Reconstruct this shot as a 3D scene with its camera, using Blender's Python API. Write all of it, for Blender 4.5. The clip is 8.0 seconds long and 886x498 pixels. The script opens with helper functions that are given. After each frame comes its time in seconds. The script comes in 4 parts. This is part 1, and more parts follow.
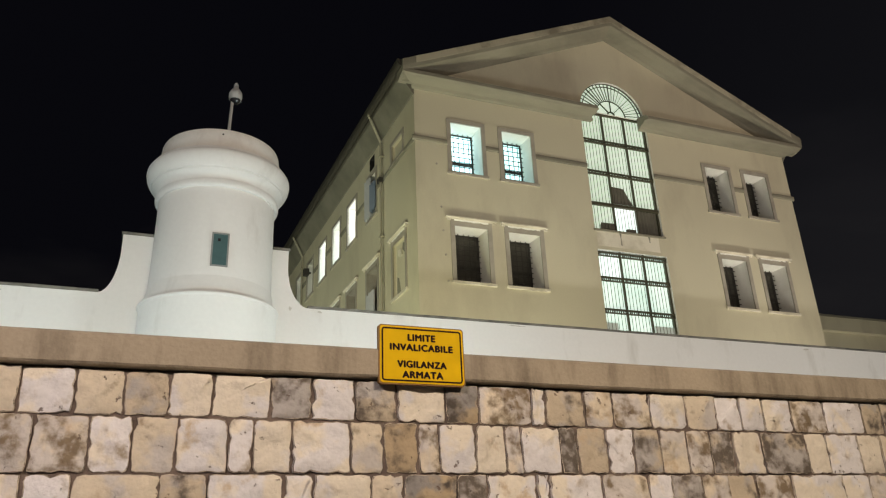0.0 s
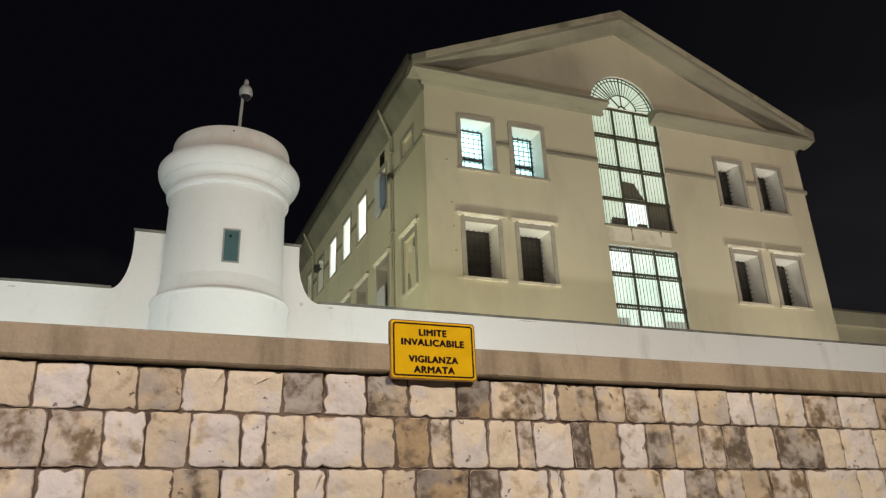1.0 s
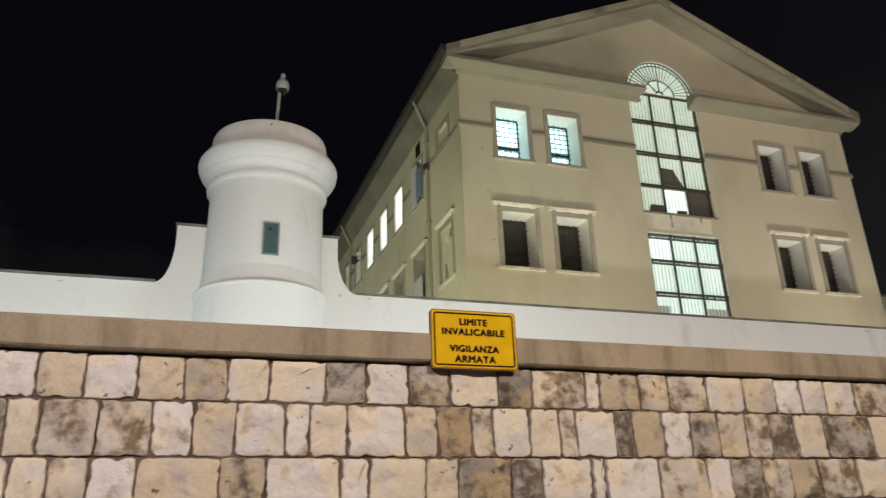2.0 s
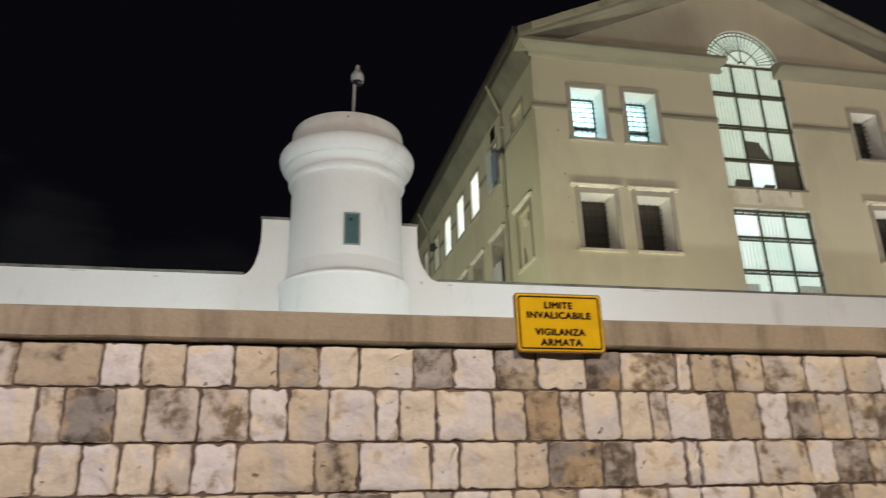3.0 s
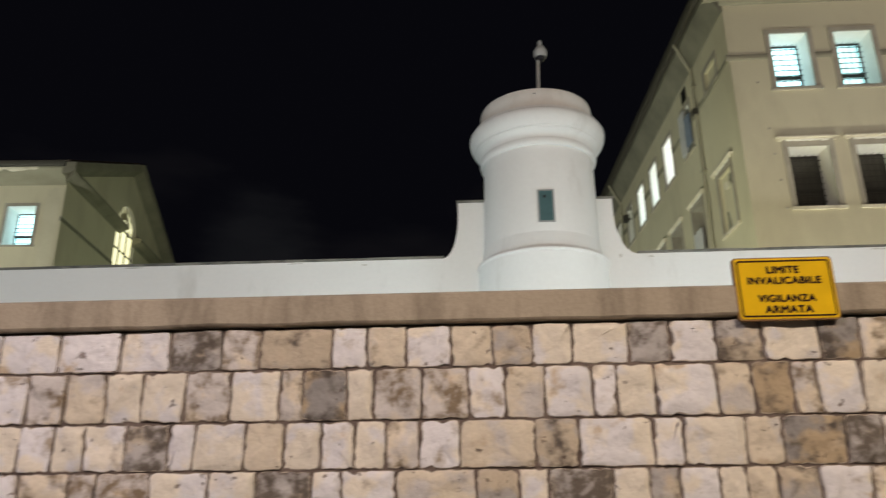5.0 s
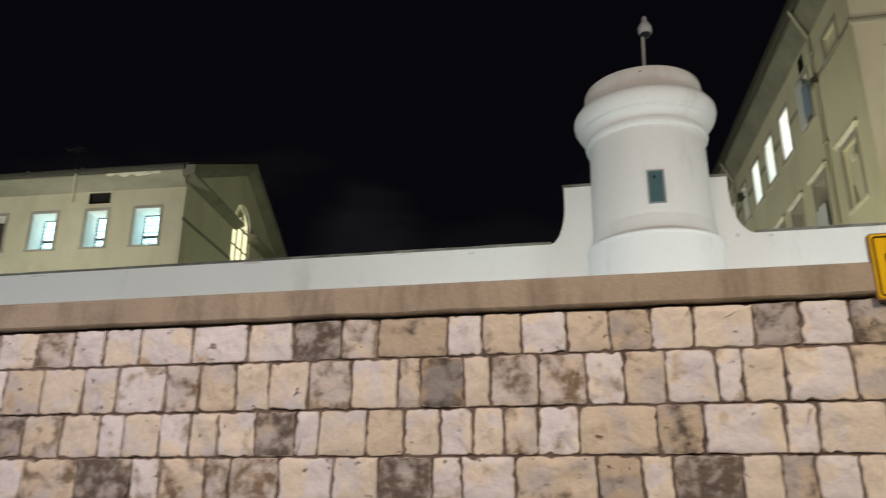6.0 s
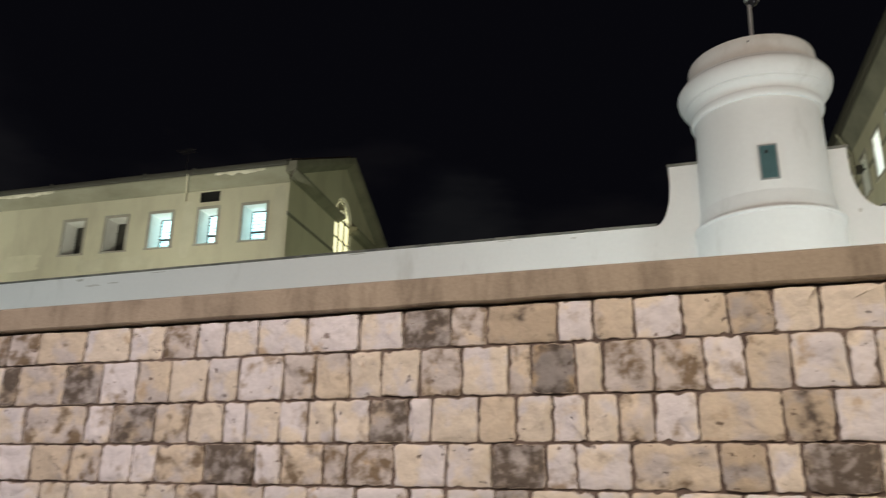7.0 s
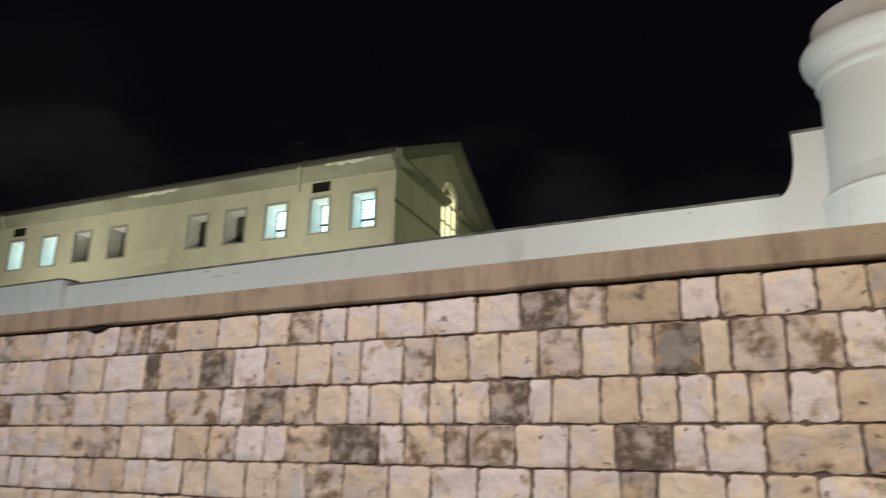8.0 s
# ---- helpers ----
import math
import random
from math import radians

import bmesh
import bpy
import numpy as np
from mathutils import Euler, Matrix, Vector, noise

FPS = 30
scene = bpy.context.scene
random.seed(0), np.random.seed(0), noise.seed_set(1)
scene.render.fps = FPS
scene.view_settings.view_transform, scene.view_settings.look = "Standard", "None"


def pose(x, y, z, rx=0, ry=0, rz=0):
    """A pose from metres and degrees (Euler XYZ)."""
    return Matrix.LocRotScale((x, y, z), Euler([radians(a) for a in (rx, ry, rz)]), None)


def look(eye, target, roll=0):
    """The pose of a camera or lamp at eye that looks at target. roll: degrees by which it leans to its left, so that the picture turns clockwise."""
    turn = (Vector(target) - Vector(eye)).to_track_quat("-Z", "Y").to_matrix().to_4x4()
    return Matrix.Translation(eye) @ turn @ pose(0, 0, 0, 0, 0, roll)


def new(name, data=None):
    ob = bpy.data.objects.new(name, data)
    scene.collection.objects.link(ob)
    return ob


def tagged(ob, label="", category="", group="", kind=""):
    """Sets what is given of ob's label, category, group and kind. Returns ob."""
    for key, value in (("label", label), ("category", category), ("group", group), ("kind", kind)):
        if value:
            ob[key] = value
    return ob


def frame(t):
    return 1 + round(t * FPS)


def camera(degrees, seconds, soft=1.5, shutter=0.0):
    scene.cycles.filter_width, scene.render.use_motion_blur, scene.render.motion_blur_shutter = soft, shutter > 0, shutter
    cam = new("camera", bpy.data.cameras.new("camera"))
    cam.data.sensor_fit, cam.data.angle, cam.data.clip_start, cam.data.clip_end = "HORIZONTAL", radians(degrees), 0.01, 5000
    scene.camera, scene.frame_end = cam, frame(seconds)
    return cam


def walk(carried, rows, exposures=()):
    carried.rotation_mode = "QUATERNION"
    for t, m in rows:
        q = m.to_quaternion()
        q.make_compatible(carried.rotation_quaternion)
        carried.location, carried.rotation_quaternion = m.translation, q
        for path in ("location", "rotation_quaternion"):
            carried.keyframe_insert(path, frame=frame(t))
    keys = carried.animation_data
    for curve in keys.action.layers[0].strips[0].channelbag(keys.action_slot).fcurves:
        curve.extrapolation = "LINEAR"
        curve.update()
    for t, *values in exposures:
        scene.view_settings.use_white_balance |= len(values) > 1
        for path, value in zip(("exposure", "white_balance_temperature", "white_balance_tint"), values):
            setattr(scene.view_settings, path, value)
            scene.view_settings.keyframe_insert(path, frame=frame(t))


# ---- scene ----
cam = camera(60.6, 8.0, 1.2, 0.8)
PATH = [
    (0, (-2.881, -0.024, 1.641), (-2.188, 1.69, 2.403), -2.4),
    (0.5, (-2.88, -0.016, 1.637), (-2.193, 1.702, 2.397), -2.3),
    (1, (-2.883, -0.009, 1.636), (-2.214, 1.719, 2.389), -2.3),
    (2.5, (-2.933, 0.02, 1.629), (-2.435, 1.819, 2.348), -1.8),
    (3, (-2.959, 0.025, 1.626), (-2.571, 1.857, 2.33), -1.7),
    (3.5, (-2.994, 0.03, 1.623), (-2.713, 1.886, 2.315), -1.5),
    (4, (-3.03, 0.038, 1.622), (-2.879, 1.912, 2.304), -1.2),
    (4.5, (-3.067, 0.044, 1.623), (-3.038, 1.927, 2.294), -0.9),
    (6, (-3.18, 0.043, 1.613), (-3.556, 1.904, 2.242), 0.3),
    (6.5, (-3.227, 0.049, 1.615), (-3.72, 1.888, 2.229), 0.6),
    (7, (-3.271, 0.051, 1.613), (-3.896, 1.855, 2.208), 0.9),
    (7.5, (-3.313, 0.043, 1.612), (-4.059, 1.808, 2.186), 1.0),
    (8, (-3.345, 0.032, 1.608), (-4.232, 1.74, 2.154), 1.3),
]
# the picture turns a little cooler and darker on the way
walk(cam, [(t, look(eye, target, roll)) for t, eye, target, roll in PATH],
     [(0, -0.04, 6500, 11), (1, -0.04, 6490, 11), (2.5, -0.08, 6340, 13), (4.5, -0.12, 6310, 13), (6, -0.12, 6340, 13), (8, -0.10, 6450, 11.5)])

# ---- night sky and lights ----
world = bpy.data.worlds.new("night_sky")
scene.world = world
world.use_nodes = True
wn, wl = world.node_tree.nodes, world.node_tree.links
wn.clear()
w_out = wn.new("ShaderNodeOutputWorld")
w_bg = wn.new("ShaderNodeBackground")
w_tc = wn.new("ShaderNodeTexCoord")
w_noise = wn.new("ShaderNodeTexNoise")
w_noise.inputs["Scale"].default_value = 3.6
w_noise.inputs["Detail"].default_value = 5.0
w_ramp = wn.new("ShaderNodeValToRGB")
w_ramp.color_ramp.elements[0].position = 0.45
w_ramp.color_ramp.elements[0].color = (0.0024, 0.0024, 0.0036, 1)
w_ramp.color_ramp.elements[1].position = 0.74
w_ramp.color_ramp.elements[1].color = (0.007, 0.0065, 0.0072, 1)
w_map = wn.new("ShaderNodeMapping")
w_map.inputs["Scale"].default_value = (1.0, 1.0, 2.6)
wl.new(w_tc.outputs["Generated"], w_map.inputs["Vector"])
wl.new(w_map.outputs["Vector"], w_noise.inputs["Vector"])
w_sep = wn.new("ShaderNodeSeparateXYZ")
w_low = wn.new("ShaderNodeMapRange")
w_low.inputs["From Min"].default_value, w_low.inputs["From Max"].default_value = 0.34, 0.50
w_low.inputs["To Min"].default_value, w_low.inputs["To Max"].default_value = 1.0, 0.55
w_mul = wn.new("ShaderNodeMath")
w_mul.operation = "MULTIPLY"
wl.new(w_tc.outputs["Generated"], w_sep.inputs["Vector"])
wl.new(w_sep.outputs["Z"], w_low.inputs["Value"])
wl.new(w_noise.outputs["Fac"], w_mul.inputs[0])
wl.new(w_low.outputs["Result"], w_mul.inputs[1])
wl.new(w_mul.outputs[0], w_ramp.inputs["Fac"])
w_east = wn.new("ShaderNodeMapRange")
w_east.inputs["From Min"].default_value, w_east.inputs["From Max"].default_value = 0.42, 0.80
w_east.inputs["To Min"].default_value, w_east.inputs["To Max"].default_value = 0.0, 0.0036
w_glow = wn.new("ShaderNodeMix")
w_glow.data_type, w_glow.blend_type = "RGBA", "ADD"
w_glow.inputs[0].default_value = 1.0
w_tint = wn.new("ShaderNodeCombineColor")
wl.new(w_sep.outputs["X"], w_east.inputs["Value"])
for k in ("Red", "Green", "Blue"):
    wl.new(w_east.outputs["Result"], w_tint.inputs[k])
wl.new(w_ramp.outputs["Color"], w_glow.inputs[6])
wl.new(w_tint.outputs["Color"], w_glow.inputs[7])
# low banks of cloud catching the glow of the town
last_sky = w_glow.outputs[2]
for way, wide, shade in (((-0.29, 0.89, 0.31), 0.10, (0.0044, 0.0046, 0.0043)), ((-0.79, 0.46, 0.41), 0.13, (0.0016, 0.0015, 0.0016)), ((-0.77, 0.56, 0.31), 0.13, (0.0025, 0.0025, 0.0026)),
                         ((0.76, 0.57, 0.32), 0.2, (0.004, 0.0037, 0.0037))):
    far = wn.new("ShaderNodeVectorMath")
    far.operation = "DISTANCE"
    far.inputs[1].default_value = Vector(way).normalized()
    puff = wn.new("ShaderNodeMath")
    puff.operation = "MULTIPLY_ADD"
    puff.inputs[1].default_value = -0.22
    bank = wn.new("ShaderNodeMapRange")
    bank.interpolation_type = "SMOOTHSTEP"
    bank.inputs["From Min"].default_value, bank.inputs["From Max"].default_value = -0.11 + wide, -0.11 + wide * 0.3
    bank.inputs["To Min"].default_value, bank.inputs["To Max"].default_value = 0.0, 1.0
    wl.new(w_tc.outputs["Generated"], far.inputs[0])
    wl.new(w_noise.outputs["Fac"], puff.inputs[0])
    wl.new(far.outputs["Value"], puff.inputs[2])
    wl.new(puff.outputs[0], bank.inputs["Value"])
    lit_bank = wn.new("ShaderNodeMix")
    lit_bank.data_type, lit_bank.blend_type = "RGBA", "ADD"
    lit_bank.inputs[7].default_value = (*shade, 1)
    wl.new(bank.outputs["Result"], lit_bank.inputs[0])
    wl.new(last_sky, lit_bank.inputs[6])
    last_sky = lit_bank.outputs[2]
wl.new(last_sky, w_bg.inputs["Color"])
w_bg.inputs["Strength"].default_value = 1.0
wl.new(w_bg.outputs["Background"], w_out.inputs["Surface"])

STREET = (1.0, 0.87, 0.755)
FLOOD = (0.84, 1.0, 0.97)
FLOOD_WARM = (1.0, 0.955, 0.87)
YARD_FRONT = (1.0, 0.975, 0.76)
YARD_CORNER = (1.0, 0.95, 0.42)
YARD_PALE = (0.98, 1.0, 0.80)
YARD_FAR = (0.95, 1.0, 0.77)
YARD_GREEN = (0.86, 1.0, 0.62)
YARD_WARM = (1.0, 0.93, 0.76)


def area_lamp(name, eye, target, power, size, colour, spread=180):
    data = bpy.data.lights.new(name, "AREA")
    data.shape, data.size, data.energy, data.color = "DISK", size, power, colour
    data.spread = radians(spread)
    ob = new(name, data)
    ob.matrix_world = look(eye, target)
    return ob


# tall street lamps assumed across the road behind the camera, all out of view
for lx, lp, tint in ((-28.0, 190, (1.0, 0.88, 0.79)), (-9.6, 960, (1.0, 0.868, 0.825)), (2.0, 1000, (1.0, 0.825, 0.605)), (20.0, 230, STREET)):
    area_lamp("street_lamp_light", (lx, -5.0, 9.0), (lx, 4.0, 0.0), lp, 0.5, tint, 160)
# unseen warm lamp, added to brighten the front gable of the nearer pavilion
area_lamp("gable_fill_light", (30.0, -3.0, 11.0), (14.5, 21.0, 21.0), 245, 0.8, (1.0, 0.80, 0.63), 62)
# floodlights in the strip between the two walls, two of them at the foot of the turret
for lx in (-27, -20, -13, 6, 13, 20):
    area_lamp("strip_floodlight", (lx, 8.0, 2.3), (lx, 15.5, 6.6), 168 if lx > 0 else 122 if lx > -15 else 150, 0.5, FLOOD_WARM if lx > 0 else FLOOD)
for lx, lp in ((-6.0, 136), (2.7, 164)):
    area_lamp("strip_floodlight", (lx, 10.6, 3.0), (-1.84, 14.6, 8.0), lp, 0.9, FLOOD)
# floodlights on the inner side of the perimeter wall, and in the yard beyond
for eye, target, lp, tint in (((8.0, 16.3, 1.5), (8.5, 21.0, 19.0), 250, YARD_FRONT), ((-1.0, 16.8, 2.0), (5.6, 21.0, 20.5), 135, YARD_CORNER), ((19.0, 16.3, 1.5), (18.5, 21.0, 19.0), 300, YARD_WARM),
                              ((-3.0, 20.0, 2.0), (4.5, 25.0, 14.0), 235, YARD_FAR), ((-4.0, 30.0, 2.0), (3.5, 36.0, 14.0), 275, YARD_FAR),
                              ((-26.0, 18.0, 4.0), (-29.0, 32.0, 16.0), 640, YARD_PALE), ((-46.0, 18.0, 4.0), (-46.0, 31.0, 16.0), 690, YARD_PALE),
                              ((-8.0, 36.0, 2.0), (-23.0, 40.0, 17.0), 240, YARD_GREEN), ((32.0, 26.0, 3.0), (42.0, 35.0, 15.0), 260, YARD_WARM)):
    area_lamp("yard_floodlight", eye, target, lp, 1.6, tint, 100)


# ---- materials ----
def nodes_of(name):
    m = bpy.data.materials.new(name)
    m.use_nodes = True
    return m, m.node_tree.nodes, m.node_tree.links, m.node_tree.nodes["Principled BSDF"]


def surface(name, base, stain, rough=0.85, coarse=0.8, fine=14.0, low=0.42, high=0.7, bump=0.25, depth=0.01, stretch=(1, 1, 1),
            tone=0.12, metal=0.0, random_tone=0.0, grain=0.06):
    """Base colour with stains at a coarse scale, grain at a fine one, and relief."""
    m, n, l, b = nodes_of(name)
    tc = n.new("ShaderNodeTexCoord")
    mp = n.new("ShaderNodeMapping")
    mp.inputs["Scale"].default_value = stretch
    l.new(tc.outputs["Object"], mp.inputs["Vector"])
    big, small, mid = (n.new("ShaderNodeTexNoise") for _ in range(3))
    big.inputs["Scale"].default_value, big.inputs["Detail"].default_value, big.inputs["Roughness"].default_value = coarse, 6, 0.62
    small.inputs["Scale"].default_value, small.inputs["Detail"].default_value = fine, 6
    mid.inputs["Scale"].default_value, mid.inputs["Detail"].default_value = coarse * 0.35, 3
    l.new(mp.outputs["Vector"], big.inputs["Vector"])
    l.new(tc.outputs["Object"], small.inputs["Vector"])
    l.new(tc.outputs["Object"], mid.inputs["Vector"])
    ramp = n.new("ShaderNodeValToRGB")
    ramp.color_ramp.elements[0].position, ramp.color_ramp.elements[1].position = low, high
    ramp.color_ramp.elements[0].color, ramp.color_ramp.elements[1].color = (*base, 1), (*stain, 1)
    l.new(big.outputs["Fac"], ramp.inputs["Fac"])
    hsv = n.new("ShaderNodeHueSaturation")
    total = n.new("ShaderNodeMath")
    total.operation = "MULTIPLY_ADD"
    total.inputs[1].default_value, total.inputs[2].default_value = 2 * tone, 1 - tone
    l.new(mid.outputs["Fac"], total.inputs[0])
    last = total
    more = n.new("ShaderNodeMath")
    more.operation = "MULTIPLY_ADD"
    more.inputs[1].default_value = 2 * grain
    l.new(small.outputs["Fac"], more.inputs[0])
    l.new(last.outputs[0], more.inputs[2])
    last = more
    if random_tone:
        info = n.new("ShaderNodeObjectInfo")
        ra = n.new("ShaderNodeMath")
        ra.operation = "MULTIPLY_ADD"
        ra.inputs[1].default_value = random_tone
        l.new(info.outputs["Random"], ra.inputs[0])
        l.new(last.outputs[0], ra.inputs[2])
        last = n.new("ShaderNodeMath")
        last.operation = "SUBTRACT"
        last.inputs[1].default_value = random_tone / 2 + grain
        l.new(ra.outputs[0], last.inputs[0])
    l.new(last.outputs[0], hsv.inputs["Value"])
    l.new(ramp.outputs["Color"], hsv.inputs["Color"])
    l.new(hsv.outputs["Color"], b.inputs["Base Color"])
    b.inputs["Roughness"].default_value = rough
    b.inputs["Metallic"].default_value = metal
    if bump:
        bm_ = n.new("ShaderNodeBump")
        bm_.inputs["Strength"].default_value, bm_.inputs["Distance"].default_value = bump, depth
        l.new(small.outputs["Fac"], bm_.inputs["Height"])
        l.new(bm_.outputs["Normal"], b.inputs["Normal"])
    return m


def glow(name, colour, strength, other=None, scale=1.2):
    m, n, l, b = nodes_of(name)
    b.inputs["Base Color"].default_value = (0.5, 0.55, 0.55, 1)
    b.inputs["Roughness"].default_value = 0.4
    tc, no, ra = n.new("ShaderNodeTexCoord"), n.new("ShaderNodeTexNoise"), n.new("ShaderNodeValToRGB")
    no.inputs["Scale"].default_value = scale
    l.new(tc.outputs["Object"], no.inputs["Vector"])
    ra.color_ramp.elements[0].position, ra.color_ramp.elements[1].position = 0.35, 0.65
    ra.color_ramp.elements[0].color, ra.color_ramp.elements[1].color = (*(other or colour), 1), (*colour, 1)
    l.new(no.outputs["Fac"], ra.inputs["Fac"])
    l.new(ra.outputs["Color"], b.inputs["Emission Color"])
    b.inputs["Emission Strength"].default_value = strength
    return m


def plain(name, colour, rough=0.5, metal=0.0):
    m, n, l, b = nodes_of(name)
    tc, no, mx = n.new("ShaderNodeTexCoord"), n.new("ShaderNodeTexNoise"), n.new("ShaderNodeMix")
    no.inputs["Scale"].default_value, no.inputs["Detail"].default_value = 6.0, 5
    l.new(tc.outputs["Object"], no.inputs["Vector"])
    mx.data_type = "RGBA"
    mx.inputs[6].default_value = (*colour, 1)
    mx.inputs[7].default_value = (*[c * 0.72 for c in colour], 1)
    l.new(no.outputs["Fac"], mx.inputs[0])
    l.new(mx.outputs[2], b.inputs["Base Color"])
    b.inputs["Roughness"].default_value, b.inputs["Metallic"].default_value = rough, metal
    return m


CREAM = surface("cream_plaster", (0.59, 0.55, 0.415), (0.46, 0.415, 0.31), 0.9, 0.5, 20, 0.48, 0.78, 0.2, 0.01, (1, 1, 0.4), 0.17)
# weathered trim, darkened further for shade on cornice undersides and the string course
TRIM = surface("weathered_shaded_trim_plaster", (0.255, 0.24, 0.185), (0.165, 0.155, 0.12), 0.9, 0.7, 18, 0.40, 0.74, 0.3, 0.015, (0.35, 1, 1.6), 0.20)
FRAME = surface("grey_window_surround", (0.40, 0.37, 0.31), (0.29, 0.26, 0.22), 0.85, 1.2, 20, 0.4, 0.7, 0.2)
FAREAVES = surface("olive_stained_eaves_plaster", (0.34, 0.325, 0.245), (0.235, 0.22, 0.16), 0.9, 0.6, 18, 0.4, 0.7, 0.2, 0.01, (0.5, 0.5, 1.4), 0.14)
# near pavilion's eaves: the soffit's shade is put into the plaster colour
EAVES = surface("shaded_eaves_plaster", (0.20, 0.19, 0.15), (0.12, 0.115, 0.09), 0.9, 0.7, 18, 0.4, 0.7, 0.3)
HOOD = surface("pale_hood_plaster", (0.72, 0.675, 0.57), (0.50, 0.455, 0.36), 0.9, 1.5, 20, 0.45, 0.7, 0.3)
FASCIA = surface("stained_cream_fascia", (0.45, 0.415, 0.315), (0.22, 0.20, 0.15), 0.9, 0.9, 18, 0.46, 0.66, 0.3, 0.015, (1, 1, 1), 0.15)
REVEAL = surface("white_reveal_plaster", (0.83, 0.82, 0.78), (0.72, 0.70, 0.65), 0.9, 1.2, 20, 0.4, 0.75, 0.15)
WHITE = surface("white_plaster", (0.79, 0.785, 0.76), (0.60, 0.585, 0.545), 0.9, 1.3, 12, 0.57, 0.82, 0.12, 0.008, (1, 1, 0.3), 0.06, 0, 0, 0.04)
# the shaft's white plaster, stained, with warm street light put into its colour
PARAPET_WHITE = surface("warm_lit_white_plaster", (0.79, 0.76, 0.71), (0.62, 0.57, 0.51), 0.9, 1.6, 14, 0.45, 0.75, 0.2, 0.01, (1, 1, 0.6), 0.1)
REPAIR = surface("pale_repair_plaster", (0.63, 0.59, 0.46), (0.56, 0.52, 0.39), 0.9, 0.9, 20, 0.4, 0.7, 0.2)
GRIMYMARK = surface("scuffed_paint", (0.60, 0.58, 0.53), (0.44, 0.42, 0.38), 0.9, 5.0, 30, 0.4, 0.7, 0.2)
CAP = surface("grey_wall_cap", (0.22, 0.21, 0.18), (0.09, 0.09, 0.08), 0.95, 2.0, 20, 0.4, 0.65, 0.4)
COPING = surface("brown_render_coping", (0.322, 0.268, 0.202), (0.18, 0.146, 0.108), 0.92, 3.4, 30, 0.46, 0.72, 0.6, 0.014, (1.3, 1, 0.35), 0.30, 0, 0, 0.18)
MORTAR = surface("brown_mortar", (0.175, 0.13, 0.108), (0.08, 0.058, 0.05), 0.95, 3.0, 30, 0.4, 0.7, 0.6, 0.02)


def stone(name, warm, cool, dark, bias, lo=0.55, hi=0.80):
    """Limestone: warm and cool patches, lichen stains that differ from block to block, chips and a chiselled relief."""
    m, n, l, b = nodes_of(name)
    tc, info, away = n.new("ShaderNodeTexCoord"), n.new("ShaderNodeObjectInfo"), n.new("ShaderNodeVectorMath")
    own, isle = n.new("ShaderNodeVectorMath"), n.new("ShaderNodeNewGeometry")
    # every block has its own stretch of the pattern
    away.operation, own.operation = "SCALE", "ADD"
    away.inputs[0].default_value = (37.0, 53.0, 71.0)
    both = n.new("ShaderNodeMath")
    both.operation = "ADD"
    l.new(info.outputs["Random"], both.inputs[0])
    l.new(isle.outputs["Random Per Island"], both.inputs[1])
    l.new(both.outputs[0], away.inputs["Scale"])
    l.new(tc.outputs["Object"], own.inputs[0])
    l.new(away.outputs[0], own.inputs[1])

    def tex(scale, detail, rough=0.6):
        t = n.new("ShaderNodeTexNoise")
        t.inputs["Scale"].default_value, t.inputs["Detail"].default_value, t.inputs["Roughness"].default_value = scale, detail, rough
        l.new(own.outputs[0], t.inputs["Vector"])
        return t.outputs["Fac"]

    def ramp(src, lo, hi):
        q = n.new("ShaderNodeMapRange")
        q.interpolation_type = "SMOOTHSTEP"
        q.inputs["From Min"].default_value, q.inputs["From Max"].default_value = lo, hi
        l.new(src, q.inputs["Value"])
        return q.outputs["Result"]

    def mixed(fac, a, b_):
        q = n.new("ShaderNodeMix")
        q.data_type = "RGBA"
        l.new(fac, q.inputs[0])
        for k, v in ((6, a), (7, b_)):
            if isinstance(v, tuple):
                q.inputs[k].default_value = (*v, 1)
            else:
                l.new(v, q.inputs[k])
        return q.outputs[2]

    def calc(op, a, b_):
        q = n.new("ShaderNodeMath")
        q.operation = op
        for k, v in ((0, a), (1, b_)):
            if isinstance(v, (int, float)):
                q.inputs[k].default_value = v
            else:
                l.new(v, q.inputs[k])
        return q.outputs[0]
    # broad soft stains, a few scars
    drift = calc("MULTIPLY", calc("SUBTRACT", info.outputs["Random"], 0.5), 0.22)
    col = mixed(ramp(calc("ADD", tex(3.0, 4, 0.5), drift), 0.42, 0.56), warm, cool)
    ochre = mixed(ramp(tex(2.9, 5), 0.61, 0.73), col, (0.56, 0.44, 0.31))
    spread = calc("ADD", tex(4.6, 4, 0.55), calc("MULTIPLY", calc("SUBTRACT", info.outputs["Random"], 0.5), 0.20))
    blotch = ramp(calc("ADD", spread, bias), lo, hi)
    flakes = calc("MULTIPLY", ramp(tex(11.0, 4, 0.55), 0.47, 0.68), 0.55)
    col = mixed(calc("MULTIPLY", blotch, calc("SUBTRACT", 1.0, flakes)), ochre, dark)
    # small dark pits and scars
    chips = ramp(tex(9.5, 5, 0.62), 0.655, 0.70)
    scars = calc("MAXIMUM", ramp(tex(6.0, 7, 0.72), 0.655, 0.70), chips)
    col = mixed(calc("MULTIPLY", scars, 0.75), col, (0.15, 0.095, 0.07))
    hsv = n.new("ShaderNodeHueSaturation")
    l.new(col, hsv.inputs["Color"])
    l.new(calc("ADD", 0.76, calc("ADD", calc("MULTIPLY", info.outputs["Random"], 0.16), calc("MULTIPLY", tex(20.0, 5), 0.30))), hsv.inputs["Value"])
    l.new(hsv.outputs["Color"], b.inputs["Base Color"])
